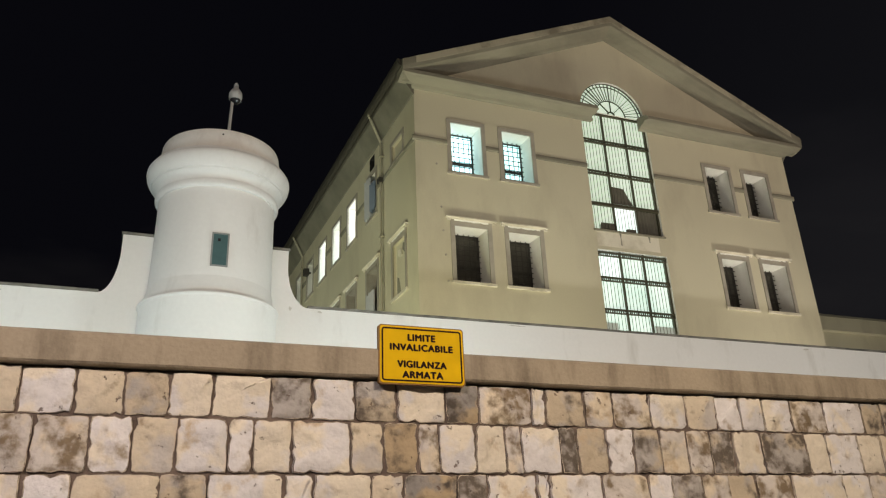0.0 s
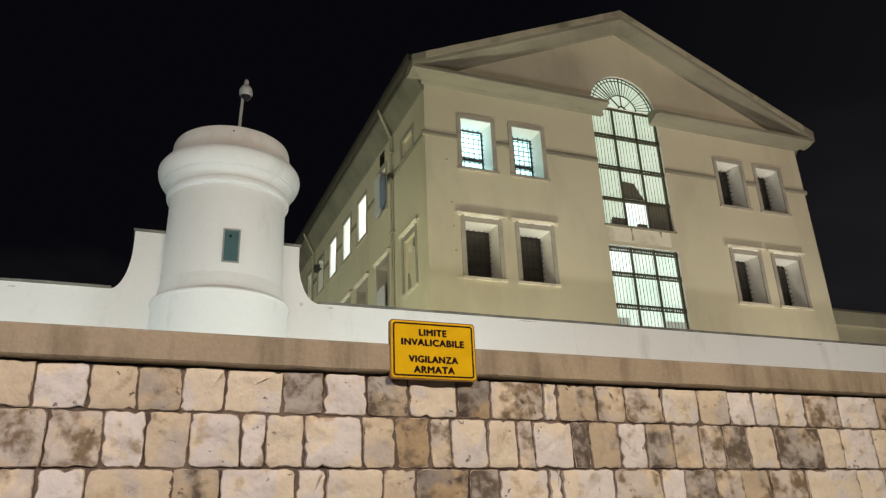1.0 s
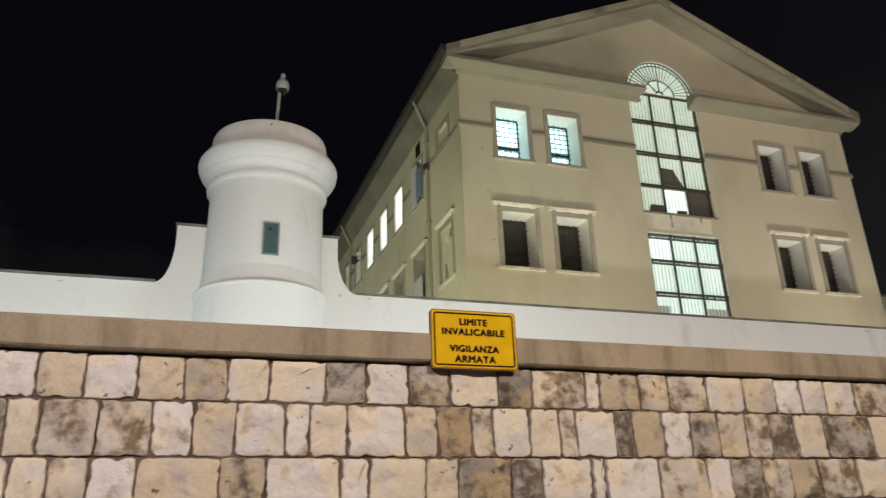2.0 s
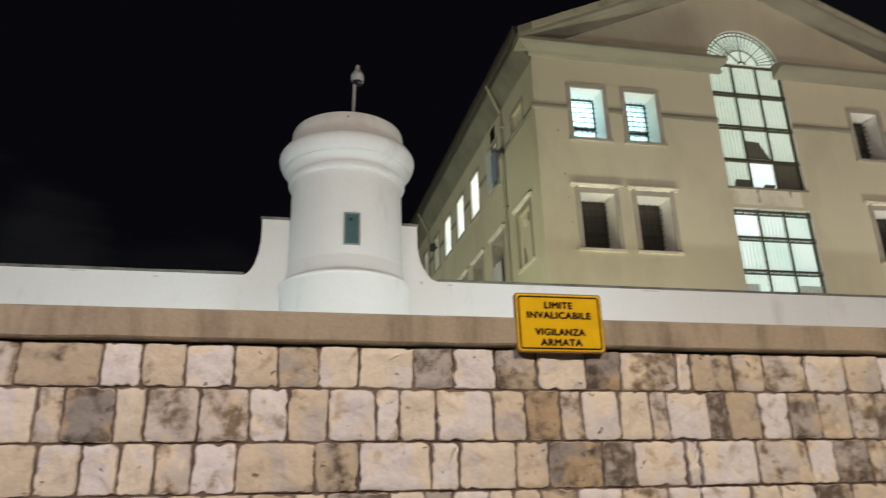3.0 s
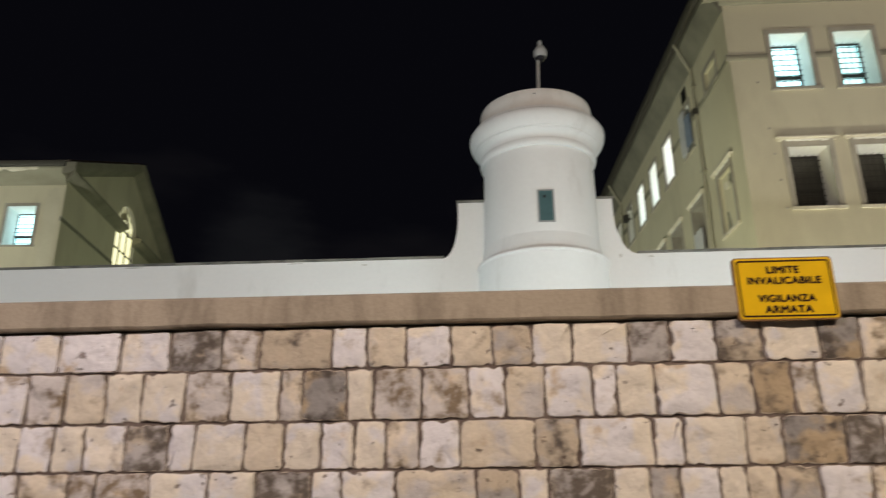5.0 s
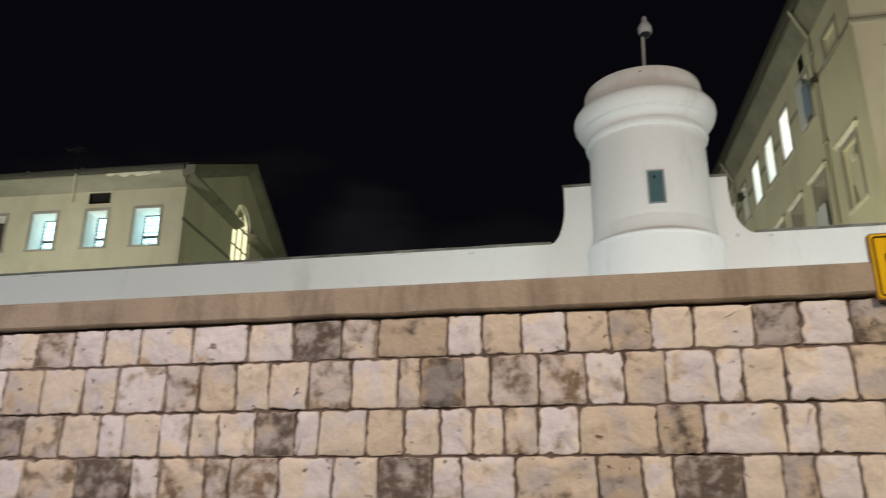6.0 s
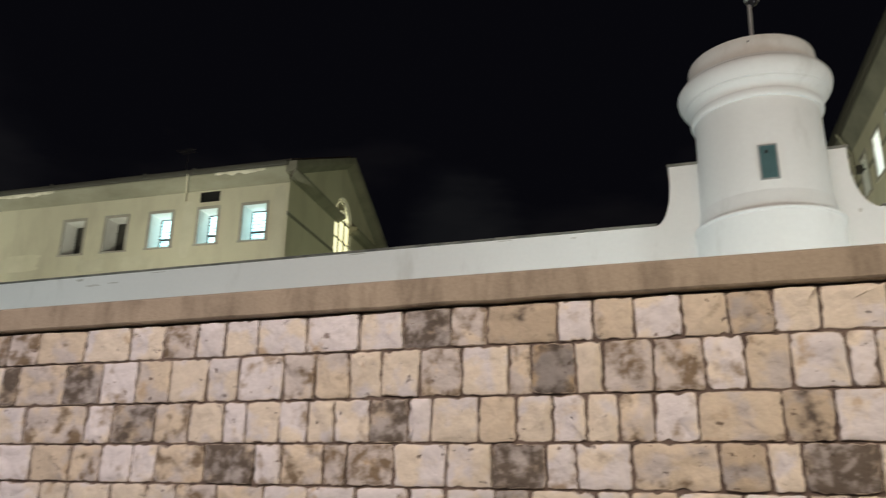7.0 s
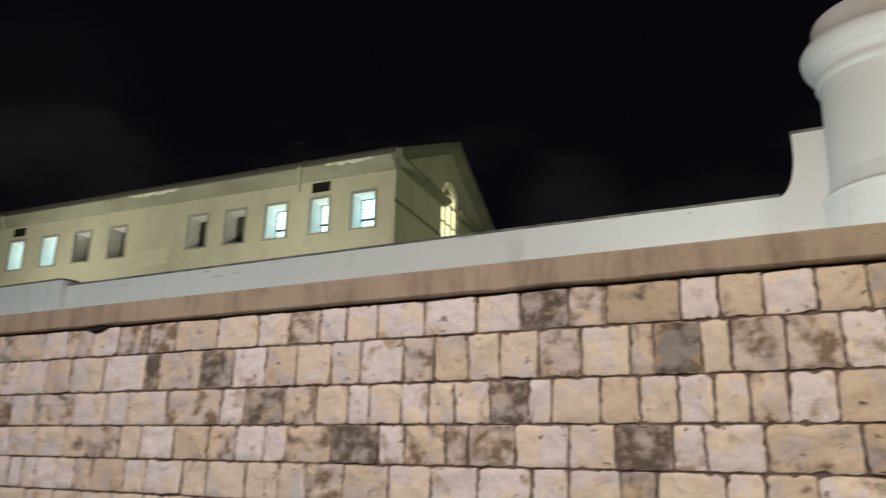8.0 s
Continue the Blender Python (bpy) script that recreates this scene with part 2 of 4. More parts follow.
    b.inputs["Roughness"].default_value = 0.9
    height = calc("ADD", calc("ADD", calc("MULTIPLY", tex(4.2, 4, 0.45), 1.0), calc("MULTIPLY", tex(9.0, 2, 0.45), 0.45)), calc("SUBTRACT", calc("MULTIPLY", tex(34.0, 3), 0.10), calc("MULTIPLY", scars, 0.35)))
    bp = n.new("ShaderNodeBump")
    bp.inputs["Strength"].default_value, bp.inputs["Distance"].default_value = 0.8, 0.05
    l.new(height, bp.inputs["Height"])
    l.new(bp.outputs["Normal"], b.inputs["Normal"])
    return m


PALE = stone("pale_limestone", (0.75, 0.67, 0.56), (0.70, 0.665, 0.67), (0.36, 0.29, 0.22), -0.05, 0.56, 0.74)
STAINED = stone("stained_limestone", (0.68, 0.585, 0.46), (0.58, 0.53, 0.50), (0.21, 0.155, 0.10), 0.02, 0.51, 0.69)
DARK = stone("lichened_grey_limestone", (0.54, 0.45, 0.34), (0.43, 0.395, 0.375), (0.12, 0.096, 0.076), 0.05, 0.48, 0.68)
SOOTY = stone("blackened_limestone", (0.46, 0.35, 0.225), (0.29, 0.265, 0.25), (0.085, 0.068, 0.055), 0.05, 0.47, 0.66)
CRUMBLED = surface("crumbled_stone_edge", (0.50, 0.42, 0.335), (0.12, 0.092, 0.072), 0.95, 14.0, 40, 0.44, 0.58, 0.5, 0.01, (1, 1, 1), 0.15)
ASPHALT = surface("asphalt", (0.055, 0.053, 0.05), (0.035, 0.034, 0.033), 0.9, 0.5, 60, 0.4, 0.7, 0.4)
TILES = surface("dark_roof_tiles", (0.10, 0.075, 0.06), (0.05, 0.04, 0.035), 0.9, 0.8, 9, 0.4, 0.7, 0.5, 0.03)
IRON = plain("dark_iron", (0.075, 0.07, 0.06), 0.6, 0.3)
PIPE = plain("cream_painted_pipe", (0.42, 0.395, 0.30), 0.6, 0.0)
GUTTER = plain("unlit_gutter", (0.065, 0.06, 0.048), 0.6, 0.1)
OLIVE = plain("olive_painted_iron", (0.085, 0.08, 0.05), 0.6, 0.2)
BARS = plain("grey_painted_bars", (0.20, 0.20, 0.15), 0.6, 0.1)
# near-black that paints in the dark inside vents and small holes
VOID = plain("hollow_shade_black", (0.012, 0.011, 0.010), 0.95)
YELLOW = plain("yellow_sign_paint", (0.86, 0.53, 0.003), 0.75)
BLACK = plain("black_sign_paint", (0.028, 0.012, 0.009), 0.85)
for m in (YELLOW, BLACK):
    m.node_tree.nodes["Principled BSDF"].inputs["Specular IOR Level"].default_value = 0.15
RUST = plain("brown_sign_edge", (0.30, 0.15, 0.03), 0.6)
PLASTIC = plain("white_camera_housing", (0.62, 0.62, 0.60), 0.35)
LENS = plain("dark_camera_dome", (0.03, 0.03, 0.035), 0.12)
DARKGLASS = plain("dark_window_glass", (0.085, 0.08, 0.065), 0.3)
SLITFRAME = plain("grey_slit_frame", (0.30, 0.31, 0.30), 0.7)
TEAL = plain("teal_window_pane", (0.085, 0.155, 0.16), 0.18)
BOARD = plain("dull_grey_panel", (0.16, 0.15, 0.12), 0.7)
CLOTH = plain("blue_grey_cloth", (0.20, 0.25, 0.34), 0.9)
WHITECLOTH = plain("pale_cloth", (0.55, 0.56, 0.58), 0.9)
COOL = glow("cool_lit_pane", (0.66, 1.0, 1.0), 3.6, (0.46, 0.88, 0.92), 1.6)
STAIRLIT = glow("green_white_lit_pane", (0.80, 0.95, 0.74), 0.72, (0.66, 0.82, 0.60), 0.5)
SIDELIT = glow("bright_side_pane", (0.95, 1.0, 0.97), 7.0, (0.80, 1.0, 0.95), 0.7)
COOLDIM = glow("dim_teal_lit_pane", (0.60, 0.97, 0.94), 2.5, (0.36, 0.74, 0.72), 1.6)
BRIGHT = glow("white_lit_pane", (0.92, 1.0, 0.93), 1.2, (0.80, 1.0, 0.90), 0.7)
TEALLIT = glow("teal_white_lit_pane", (0.82, 1.0, 0.86), 0.92, (0.62, 0.88, 0.72), 0.8)
DIMLIT = glow("dim_lit_pane", (0.42, 0.47, 0.38), 0.36, (0.26, 0.30, 0.24), 1.5)
YELLOWLIT = glow("yellow_lit_pane", (0.97, 0.94, 0.54), 1.5, (0.88, 0.83, 0.45), 0.7)


# ---- mesh helpers ----
def mesh_part(name, verts, faces, material, parent=None, label="", smooth=False):
    me = bpy.data.meshes.new(name)
    me.from_pydata([tuple(v) for v in verts], [], faces)
    me.materials.append(material)
    if smooth:
        me.polygons.foreach_set("use_smooth", [True] * len(me.polygons))
    me.update()
    ob = new(name, me)
    ob.parent = parent
    if label:
        tagged(ob, label)
    return ob


def part(name, bm, material, parent=None, label="", smooth=False):
    bmesh.ops.recalc_face_normals(bm, faces=bm.faces[:])
    if smooth:
        for e in bm.edges:
            e.smooth = len(e.link_faces) == 2 and e.calc_face_angle() < 0.62
    me = bpy.data.meshes.new(name)
    bm.to_mesh(me)
    bm.free()
    me.materials.append(material)
    if smooth:
        me.polygons.foreach_set("use_smooth", [True] * len(me.polygons))
    ob = new(name, me)
    ob.parent = parent
    if label:
        tagged(ob, label)
    return ob


def ident(u, v, z):
    return Vector((u, v, z))


def box(bm, a, b, T=ident):
    """A box between two corners, its corners moved by T."""
    vs = [bm.verts.new(T(x, y, z)) for z in (a[2], b[2]) for y in (a[1], b[1]) for x in (a[0], b[0])]
    for f in ((0, 1, 3, 2), (4, 6, 7, 5), (0, 4, 5, 1), (2, 3, 7, 6), (0, 2, 6, 4), (1, 5, 7, 3)):
        bm.faces.new([vs[i] for i in f])
    return vs


def loft(bm, rings, closed=True, caps=True):
    """Quads between rings of points, one after the other."""
    made = [[bm.verts.new(p) for p in r] for r in rings]
    n = len(made[0])
    for r, s in zip(made, made[1:]):
        for i in range(n if closed else n - 1):
            j = (i + 1) % n
            bm.faces.new((r[i], r[j], s[j], s[i]))
    if caps:
        bm.faces.new(list(reversed(made[0])))
        bm.faces.new(made[-1])
    return made


def lathe(profile, centre, segments=64, bottom=False, top=False):
    bm = bmesh.new()
    rings = []
    for r, z in profile:
        rings.append([(centre[0] + r * math.cos(2 * math.pi * i / segments), centre[1] + r * math.sin(2 * math.pi * i / segments), z)
                      for i in range(segments)])
    made = loft(bm, rings, True, False)
    if bottom:
        bm.faces.new(list(reversed(made[0])))
    if top:
        bm.faces.new(made[-1])
    return bm


def rod(bm, a, b, r, n=8):
    a, b = Vector(a), Vector(b)
    q = (b - a).to_track_quat("Z", "Y")
    rings = [[p + q @ Vector((r * math.cos(2 * math.pi * i / n), r * math.sin(2 * math.pi * i / n), 0)) for i in range(n)] for p in (a, b)]
    loft(bm, rings)


def empty(name, place, label, category, group="", kind=""):
    ob = new(name)
    ob.location = place
    tagged(ob, label, category, group, kind)
    return ob


def under(root):
    """Keep parts, which are built in world coordinates, where they are under a root that stands elsewhere."""
    inv = Matrix.Translation(root.location).inverted()
    for child in root.children:
        child.matrix_parent_inverse = inv


# ---- ground ----
bm = bmesh.new()
box(bm, (-3000, -3000, -0.5), (3000, 3000, 0.0))
tagged(part("ground", bm, ASPHALT), "dark asphalt ground reaching to the horizon", "ground", kind="structure")

# ---- outer stone wall: core and coping ----
WALL_Y, STONE_TOP = 6.7, 3.22
bm = bmesh.new()
box(bm, (-40, WALL_Y + 0.014, 0.0), (40, WALL_Y + 0.6, STONE_TOP))
stone_wall = tagged(part("wall_south", bm, MORTAR), "outer wall of rough squared limestone blocks with dark joints", "wall", kind="structure")

bm = bmesh.new()
xs = [-40 + 0.2 * i for i in range(401)]
rings = []
for i, x in enumerate(xs):
    w = 0.010 * noise.noise((x * 0.8, 1.0, 0)) + 0.006 * noise.noise((x * 3.1, 2.0, 0))
    e = 0.014 * noise.noise((x * 1.7, 5.0, 0))
    y0 = WALL_Y - 0.078 + w
    rings.append([(x, y0 + 0.05, STONE_TOP + 0.012 + 0.6 * e), (x, y0 + 0.004, STONE_TOP + 0.018 + e), (x, y0 - 0.012, STONE_TOP + 0.034 + e), (x, y0 - 0.012, STONE_TOP + 0.265 + 0.4 * w),
                  (x, y0 + 0.015, STONE_TOP + 0.29 + 0.4 * w), (x, WALL_Y + 0.62, STONE_TOP + 0.30), (x, WALL_Y + 0.62, STONE_TOP + 0.01)])
loft(bm, rings)
tagged(part("wall_coping", bm, COPING), "brown rendered coping band along the stone wall, stained", "coping", kind="structure")

# mortar broken away and hanging below the coping, near-black for the dark hole
bm = bmesh.new()
rings = []
for k in range(9):
    x = -12.05 + 0.05 * k
    a = 0.012 + 0.05 * math.sin(math.pi * k / 8) * (0.75 + 0.5 * noise.noise((k * 1.3, 3.0, 0.0)))
    rings.append([(x, WALL_Y - 0.03 - 0.4 * a, STONE_TOP + 0.012), (x, WALL_Y - 0.035 - 0.5 * a, STONE_TOP - a), (x, WALL_Y + 0.02, STONE_TOP - 1.4 * a), (x, WALL_Y + 0.02, STONE_TOP + 0.012)])
loft(bm, rings)
part("broken_mortar", bm, VOID, stone_wall, "broken mortar below the coping, painted near-black for a dark hole")

# ---- white perimeter wall ----
WW, WTOP = 15.5, 6.80
bm = bmesh.new()
box(bm, (-60, WW, 0), (-28.2, WW + 0.5, WTOP))
box(bm, (-24.8, WW, 0), (60, WW + 0.5, WTOP))
perimeter = tagged(part("wall_perimeter", bm, WHITE), "tall white plastered prison perimeter wall", "wall", kind="structure")
bm = bmesh.new()
box(bm, (-28.2, WW - 0.22, 0), (-24.8, WW + 0.7, WTOP + 0.16))
part("pier", bm, WHITE, perimeter, "white block standing proud of the wall")
for x0, x1, lift, proud in ((-60, -28.2, 0, 0), (-28.2, -24.8, 0.16, 0.22), (-24.8, -3.95, 0, 0), (0.2, 60, 0, 0)):
    bm = bmesh.new()
    n = max(2, int((x1 - x0) / 0.6))
    rings = []
    for i in range(n + 1):
        x = x0 + (x1 - x0) * i / n
        e = 0.012 * noise.noise((x * 1.3, 8.0, 0))
        y = WW - proud - 0.03
        z = WTOP + lift + 0.002
        rings.append([(x, y, z), (x, y, z + 0.05 + e), (x, WW + 0.25, z + 0.075 + e), (x, WW + 0.55, z + 0.05 + e), (x, WW + 0.55, z)])
    loft(bm, rings)
    part("cap", bm, CAP, perimeter, "thin weathered grey cap")

def mark(x, z, w, h, seed, material, label):
    """A thin ragged flake of dirt or old paint on the face of the perimeter wall."""
    bm = bmesh.new()
    edge = [(x + w / 2 * math.cos(t) * k, z + h / 2 * math.sin(t) * k) for i in range(18) for t in (i * math.pi / 9,) for k in (0.75 + 0.7 * noise.noise((math.cos(t) * 1.7, math.sin(t) * 1.7, seed)),)]
    loft(bm, [[(px, y, pz) for px, pz in edge] for y in (WW - 0.004, WW + 0.01)])
    part("scuff", bm, material, perimeter, label)


for k, (x, z, w, h) in enumerate(((-18.4, 6.54, 0.7, 0.05), (-17.8, 6.57, 0.5, 0.035), (-18.9, 6.72, 0.35, 0.07), (-16.4, 6.75, 0.5, 0.03), (-5.66, 6.70, 0.15, 0.05), (-7.2, 6.77, 0.4, 0.03), (0.45, 6.73, 0.16, 0.04), (-10.8, 6.77, 0.6, 0.03), (5.2, 6.76, 0.5, 0.03), (14.2, 6.72, 0.3, 0.06), (-22.3, 6.6, 0.8, 0.04))):
    mark(x, z, w, h, k * 3.1, GRIMYMARK, "grey scuff in the white paint")
mark(-0.18, 6.76, 0.08, 0.10, 2.0, GRIMYMARK, "small grey chip in the plaster")

# ---- guard turret on the wall ----
TX, TY = -1.84, 15.4
turret = empty("guard_turret", (TX, TY, 0), "round white plastered guard turret with bulging cornice on the perimeter wall", "turret")
part("drum", lathe([(1.345, 0), (1.345, 6.43), (1.355, 6.445), (1.38, 6.46), (1.387, 6.485), (1.375, 6.51), (1.335, 6.522), (1.302, 6.55), (1.278, 6.60), (1.256, 6.69), (1.236, 6.79), (1.20, 6.95)], (TX, TY), 96), WHITE, turret, smooth=True)
part("shaft", lathe([(1.214, 6.88), (1.205, 7.6), (1.195, 8.80), (1.19, 8.86)], (TX, TY), 96), WHITE, turret, smooth=True)
part("cornice", lathe([(1.18, 8.79), (1.235, 8.79), (1.262, 8.81), (1.275, 8.85), (1.275, 8.91), (1.262, 8.95), (1.232, 8.965), (1.235, 9.01), (1.26, 9.055), (1.305, 9.10), (1.355, 9.135), (1.365, 9.17), (1.39, 9.175), (1.435, 9.24),
                       (1.475, 9.33), (1.493, 9.42), (1.485, 9.49), (1.455, 9.54), (1.415, 9.565), (1.412, 9.60), (1.375, 9.625), (1.30, 9.645), (1.20, 9.65)], (TX, TY), 96), WHITE, turret, smooth=True)
part("parapet", lathe([(1.262, 9.63), (1.25, 9.9), (1.235, 10.06), (1.215, 10.11), (1.15, 10.13)], (TX, TY), 96, False, True), PARAPET_WHITE, turret, "weathered white parapet, warm street light put into its colour", smooth=True)


def flank(side):
    """The curved shoulder beside the turret: side -1 or 1."""
    x_in = TX + side * 1.0
    x_top = TX + (side * 1.79 if side < 0 else 1.58)
    x_out = TX + side * 2.14 if side < 0 else TX + side * 2.05
    outline = [(x_in, 0.0), (x_out, 0.0), (x_out, WTOP)]
    for k in range(1, 15):
        a = k / 15 * math.pi / 2
        outline.append((x_out - (x_out - x_top) * math.sin(a), WTOP + 0.95 * (1 - math.cos(a))))
    outline += [(x_top, 8.08), (x_in, 8.08)]
    bm = bmesh.new()
    loft(bm, [[(x, y, z) for x, z in outline] for y in (WW + 0.003, WW + 0.45)])
    wing = part("shoulder", bm, WHITE, turret)
    bm = bmesh.new()
    box(bm, (min(x_in, x_top + side * 0.03), WW - 0.03, 8.08), (max(x_in, x_top + side * 0.03), WW + 0.48, 8.13))
    part("cap", bm, CAP, wing, "thin grey cap")


flank(-1)
flank(1)
WX, WZ0, WZ1 = -1.815, 7.10, 7.74
bm = bmesh.new()
for a, b in (((-0.165, 0, WZ0 - 0.03), (-0.135, 0, WZ1 + 0.03)), ((0.135, 0, WZ0 - 0.03), (0.165, 0, WZ1 + 0.03)),
             ((-0.135, 0, WZ0 - 0.03), (0.135, 0, WZ0)), ((-0.135, 0, WZ1), (0.135, 0, WZ1 + 0.03))):
    box(bm, (WX + a[0], TY - 1.226, a[2]), (WX + b[0], TY - 1.15, b[2]))
slit = part("window", bm, SLITFRAME, turret, "narrow slit window with a teal pane")
bm = bmesh.new()
box(bm, (WX - 0.135, TY - 1.222, WZ0), (WX + 0.135, TY - 1.15, WZ1))
part("pane", bm, TEAL, slit)
bm = bmesh.new()
box(bm, (WX - 0.05, TY - 1.228, WZ1 - 0.15), (WX + 0.0, TY - 1.2205, WZ1 - 0.09))
part("peephole", bm, VOID, slit, "small dark hole in the pane")
bm = bmesh.new()
rod(bm, (TX - 0.09, TY - 1.256, 9.97), (TX - 0.09, TY - 1.2, 9.97), 0.016, 10)
part("drain_hole", bm, VOID, turret, "small dark drain hole")
under(turret)

# dome camera on a pole above the turret
PX, PY = -1.73, 15.1
cctv = empty("security_camera", (PX, PY, 10.13), "white dome security camera on a thin pole above the turret", "camera")
bm = bmesh.new()
rod(bm, (PX - 0.04, PY, 10.13), (PX, PY, 11.45), 0.035, 10)
part("pole", bm, PLASTIC, cctv)
part("housing", lathe([(0.13, 11.45), (0.15, 11.52), (0.145, 11.62), (0.10, 11.71), (0.06, 11.75), (0.05, 11.86), (0.03, 11.90), (0.005, 11.91)], (PX + 0.06, PY), 24, True), PLASTIC, cctv, smooth=True)
part("dome", lathe([(0.02, 11.35), (0.07, 11.365), (0.11, 11.41), (0.12, 11.46)], (PX + 0.06, PY), 24, True), LENS, cctv, "dark glass dome", smooth=True)
bm = bmesh.new()
rod(bm, (PX, PY, 11.42), (PX + 0.06, PY, 11.5), 0.03, 8)
part("bracket", bm, PLASTIC, cctv)
under(cctv)


# ---- warning sign ----
SX0, SX1, SZ0, SZ1, SY = -0.893, -0.03, 3.175, 3.745, 6.60
sign = empty("warning_sign", ((SX0 + SX1) / 2, SY, SZ0), "yellow rectangular warning sign with black lettering fixed to the stone wall", "sign")


def rounded(x0, z0, x1, z1, r, n=6):
    pts = []
    for cx, cz, a0 in ((x1 - r, z1 - r, 0), (x0 + r, z1 - r, 90), (x0 + r, z0 + r, 180), (x1 - r, z0 + r, 270)):
        for k in range(n + 1):
            a = radians(a0 + 90 * k / n)
            pts.append((cx + r * math.cos(a), cz + r * math.sin(a)))
    return pts


def plate(x0, z0, x1, z1, r, ya, yb):
    bm = bmesh.new()
    loft(bm, [[(x, y, z) for x, z in rounded(x0, z0, x1, z1, r)] for y in (ya, yb)])
    return bm


def ring_plate(x0, z0, x1, z1, r, w, ya, yb):
    bm = bmesh.new()
    o, i = rounded(x0, z0, x1, z1, r), rounded(x0 + w, z0 + w, x1 - w, z1 - w, max(0.004, r - w))
    v = [[bm.verts.new((x, y, z)) for x, z in s] for y in (ya, yb) for s in (o, i)]
    n = len(o)
    for k in range(n):
        j = (k + 1) % n
        bm.faces.new((v[0][k], v[0][j], v[1][j], v[1][k]))
        bm.faces.new((v[2][k], v[3][k], v[3][j], v[2][j]))
        bm.faces.new((v[0][k], v[2][k], v[2][j], v[0][j]))
        bm.faces.new((v[1][k], v[1][j], v[3][j], v[3][k]))
    return bm


part("back_frame", plate(SX0, SZ0, SX1, SZ1, 0.03, SY, SY + 0.05), RUST, sign, "brown folded sign edge")
part("face", plate(SX0 + 0.012, SZ0 + 0.012, SX1 - 0.012, SZ1 - 0.012, 0.03, SY - 0.006, SY), YELLOW, sign)
part("border", ring_plate(SX0 + 0.028, SZ0 + 0.028, SX1 - 0.028, SZ1 - 0.028, 0.03, 0.015, SY - 0.009, SY - 0.0055), BLACK, sign, "thin black border")
for dx in (0.12, SX1 - SX0 - 0.12):
    bm = bmesh.new()
    rod(bm, (SX0 + dx, SY + 0.05, SZ0 + 0.1), (SX0 + dx, WALL_Y + 0.05, SZ0 + 0.1), 0.012)
    part("bolt", bm, RUST, sign)


def lettering(text, cx, z, width, height):
    """Letters of the built-in font as a mesh, fitted to a width and a height."""
    cu = bpy.data.curves.new("lettering", "FONT")
    cu.body, cu.align_x, cu.extrude, cu.offset, cu.space_character = text, "LEFT", 0.0, 0.0, 1.12
    tmp = new("lettering_source", cu)
    bpy.context.view_layer.update()
    me = bpy.data.meshes.new_from_object(tmp.evaluated_get(bpy.context.evaluated_depsgraph_get()))
    bpy.data.objects.remove(tmp)
    co = np.array([v.co[:] for v in me.vertices])
    lo, hi = co.min(0), co.max(0)
    polys = [tuple(p.vertices) for p in me.polygons]
    verts, faces = [], []
    bold = 0.0064
    for layer, (dx, dz) in enumerate(((0, 0), (bold, 0), (-bold, 0), (0, bold * 0.7), (0, -bold * 0.7))):
        base = len(verts)
        for c in co:
            x = cx + ((c[0] - lo[0]) / (hi[0] - lo[0]) - 0.5) * (width - 2 * bold) + dx
            verts.append((x, SY - 0.0072 - 0.0003 * layer, z + (c[1] - lo[1]) / (hi[1] - lo[1]) * height + dz))
        faces += [tuple(i + base for i in p) for p in polys]
    mesh_part("lettering", verts, faces, BLACK, sign, "black capital letters")


SC = (SX0 + SX1) / 2
lettering("LIMITE", SC - 0.005, 3.597, 0.285, 0.062)
lettering("INVALICABILE", SC - 0.005, 3.499, 0.64, 0.062)
lettering("VIGILANZA", SC - 0.005, 3.337, 0.50, 0.062)
lettering("ARMATA", SC, 3.238, 0.415, 0.062)
under(sign)


# ---- the prison pavilions ----
FW, FL, EAVE, APEX, OVER = 16.56, 46.0, 17.70, 21.79, 0.60
UPPER, LOWER = (13.90, 15.83), (9.95, 11.88)
NEAR_V = (1.7, 4.55, 7.2, 9.55, 11.9, 14.25, 16.6, 19.0, 21.4, 23.8, 26.2, 28.6, 31.0)
FAR_V = (1.95, 4.75, 7.7, 10.6, 13.45, 20.0, 23.1, 26.2, 29.4, 32.4, 35.4, 38.4, 41.4)
FACADE_U = (1.90, 3.87, 12.82, 14.78)
STAIR = (6.75, 9.71)
DEPTH = 0.78


def punched(bm, T, s0, s1, z0, z1, holes, at):
    """A wall sheet with rectangular holes. at(s, d, z) gives the point s along the wall and d into it."""
    ss = sorted({s0, s1, *[h[0] for h in holes], *[h[1] for h in holes]})
    zs = sorted({z0, z1, *[h[2] for h in holes], *[h[3] for h in holes]})
    grid = {}

    def vert(s, z):
        if (s, z) not in grid:
            grid[s, z] = bm.verts.new(T(*at(s, 0, z)))
        return grid[s, z]
    for a, b in zip(ss, ss[1:]):
        for c, d in zip(zs, zs[1:]):
            if not any(h[0] <= a and b <= h[1] and h[2] <= c and d <= h[3] for h in holes):
                bm.faces.new((vert(a, c), vert(b, c), vert(b, d), vert(a, d)))


def reveal(T, at, h, depth, parent, material=REVEAL):
    """The four sides of an opening."""
    a, b, c, d = h
    bm = bmesh.new()
    front = [bm.verts.new(T(*at(s, 0.001, z))) for s, z in ((a, c), (b, c), (b, d), (a, d))]
    back = [bm.verts.new(T(*at(s, depth, z))) for s, z in ((a, c), (b, c), (b, d), (a, d))]
    for i in range(4):
        j = (i + 1) % 4
        bm.faces.new((front[i], front[j], back[j], back[i]))
    return part("reveal", bm, material, parent)


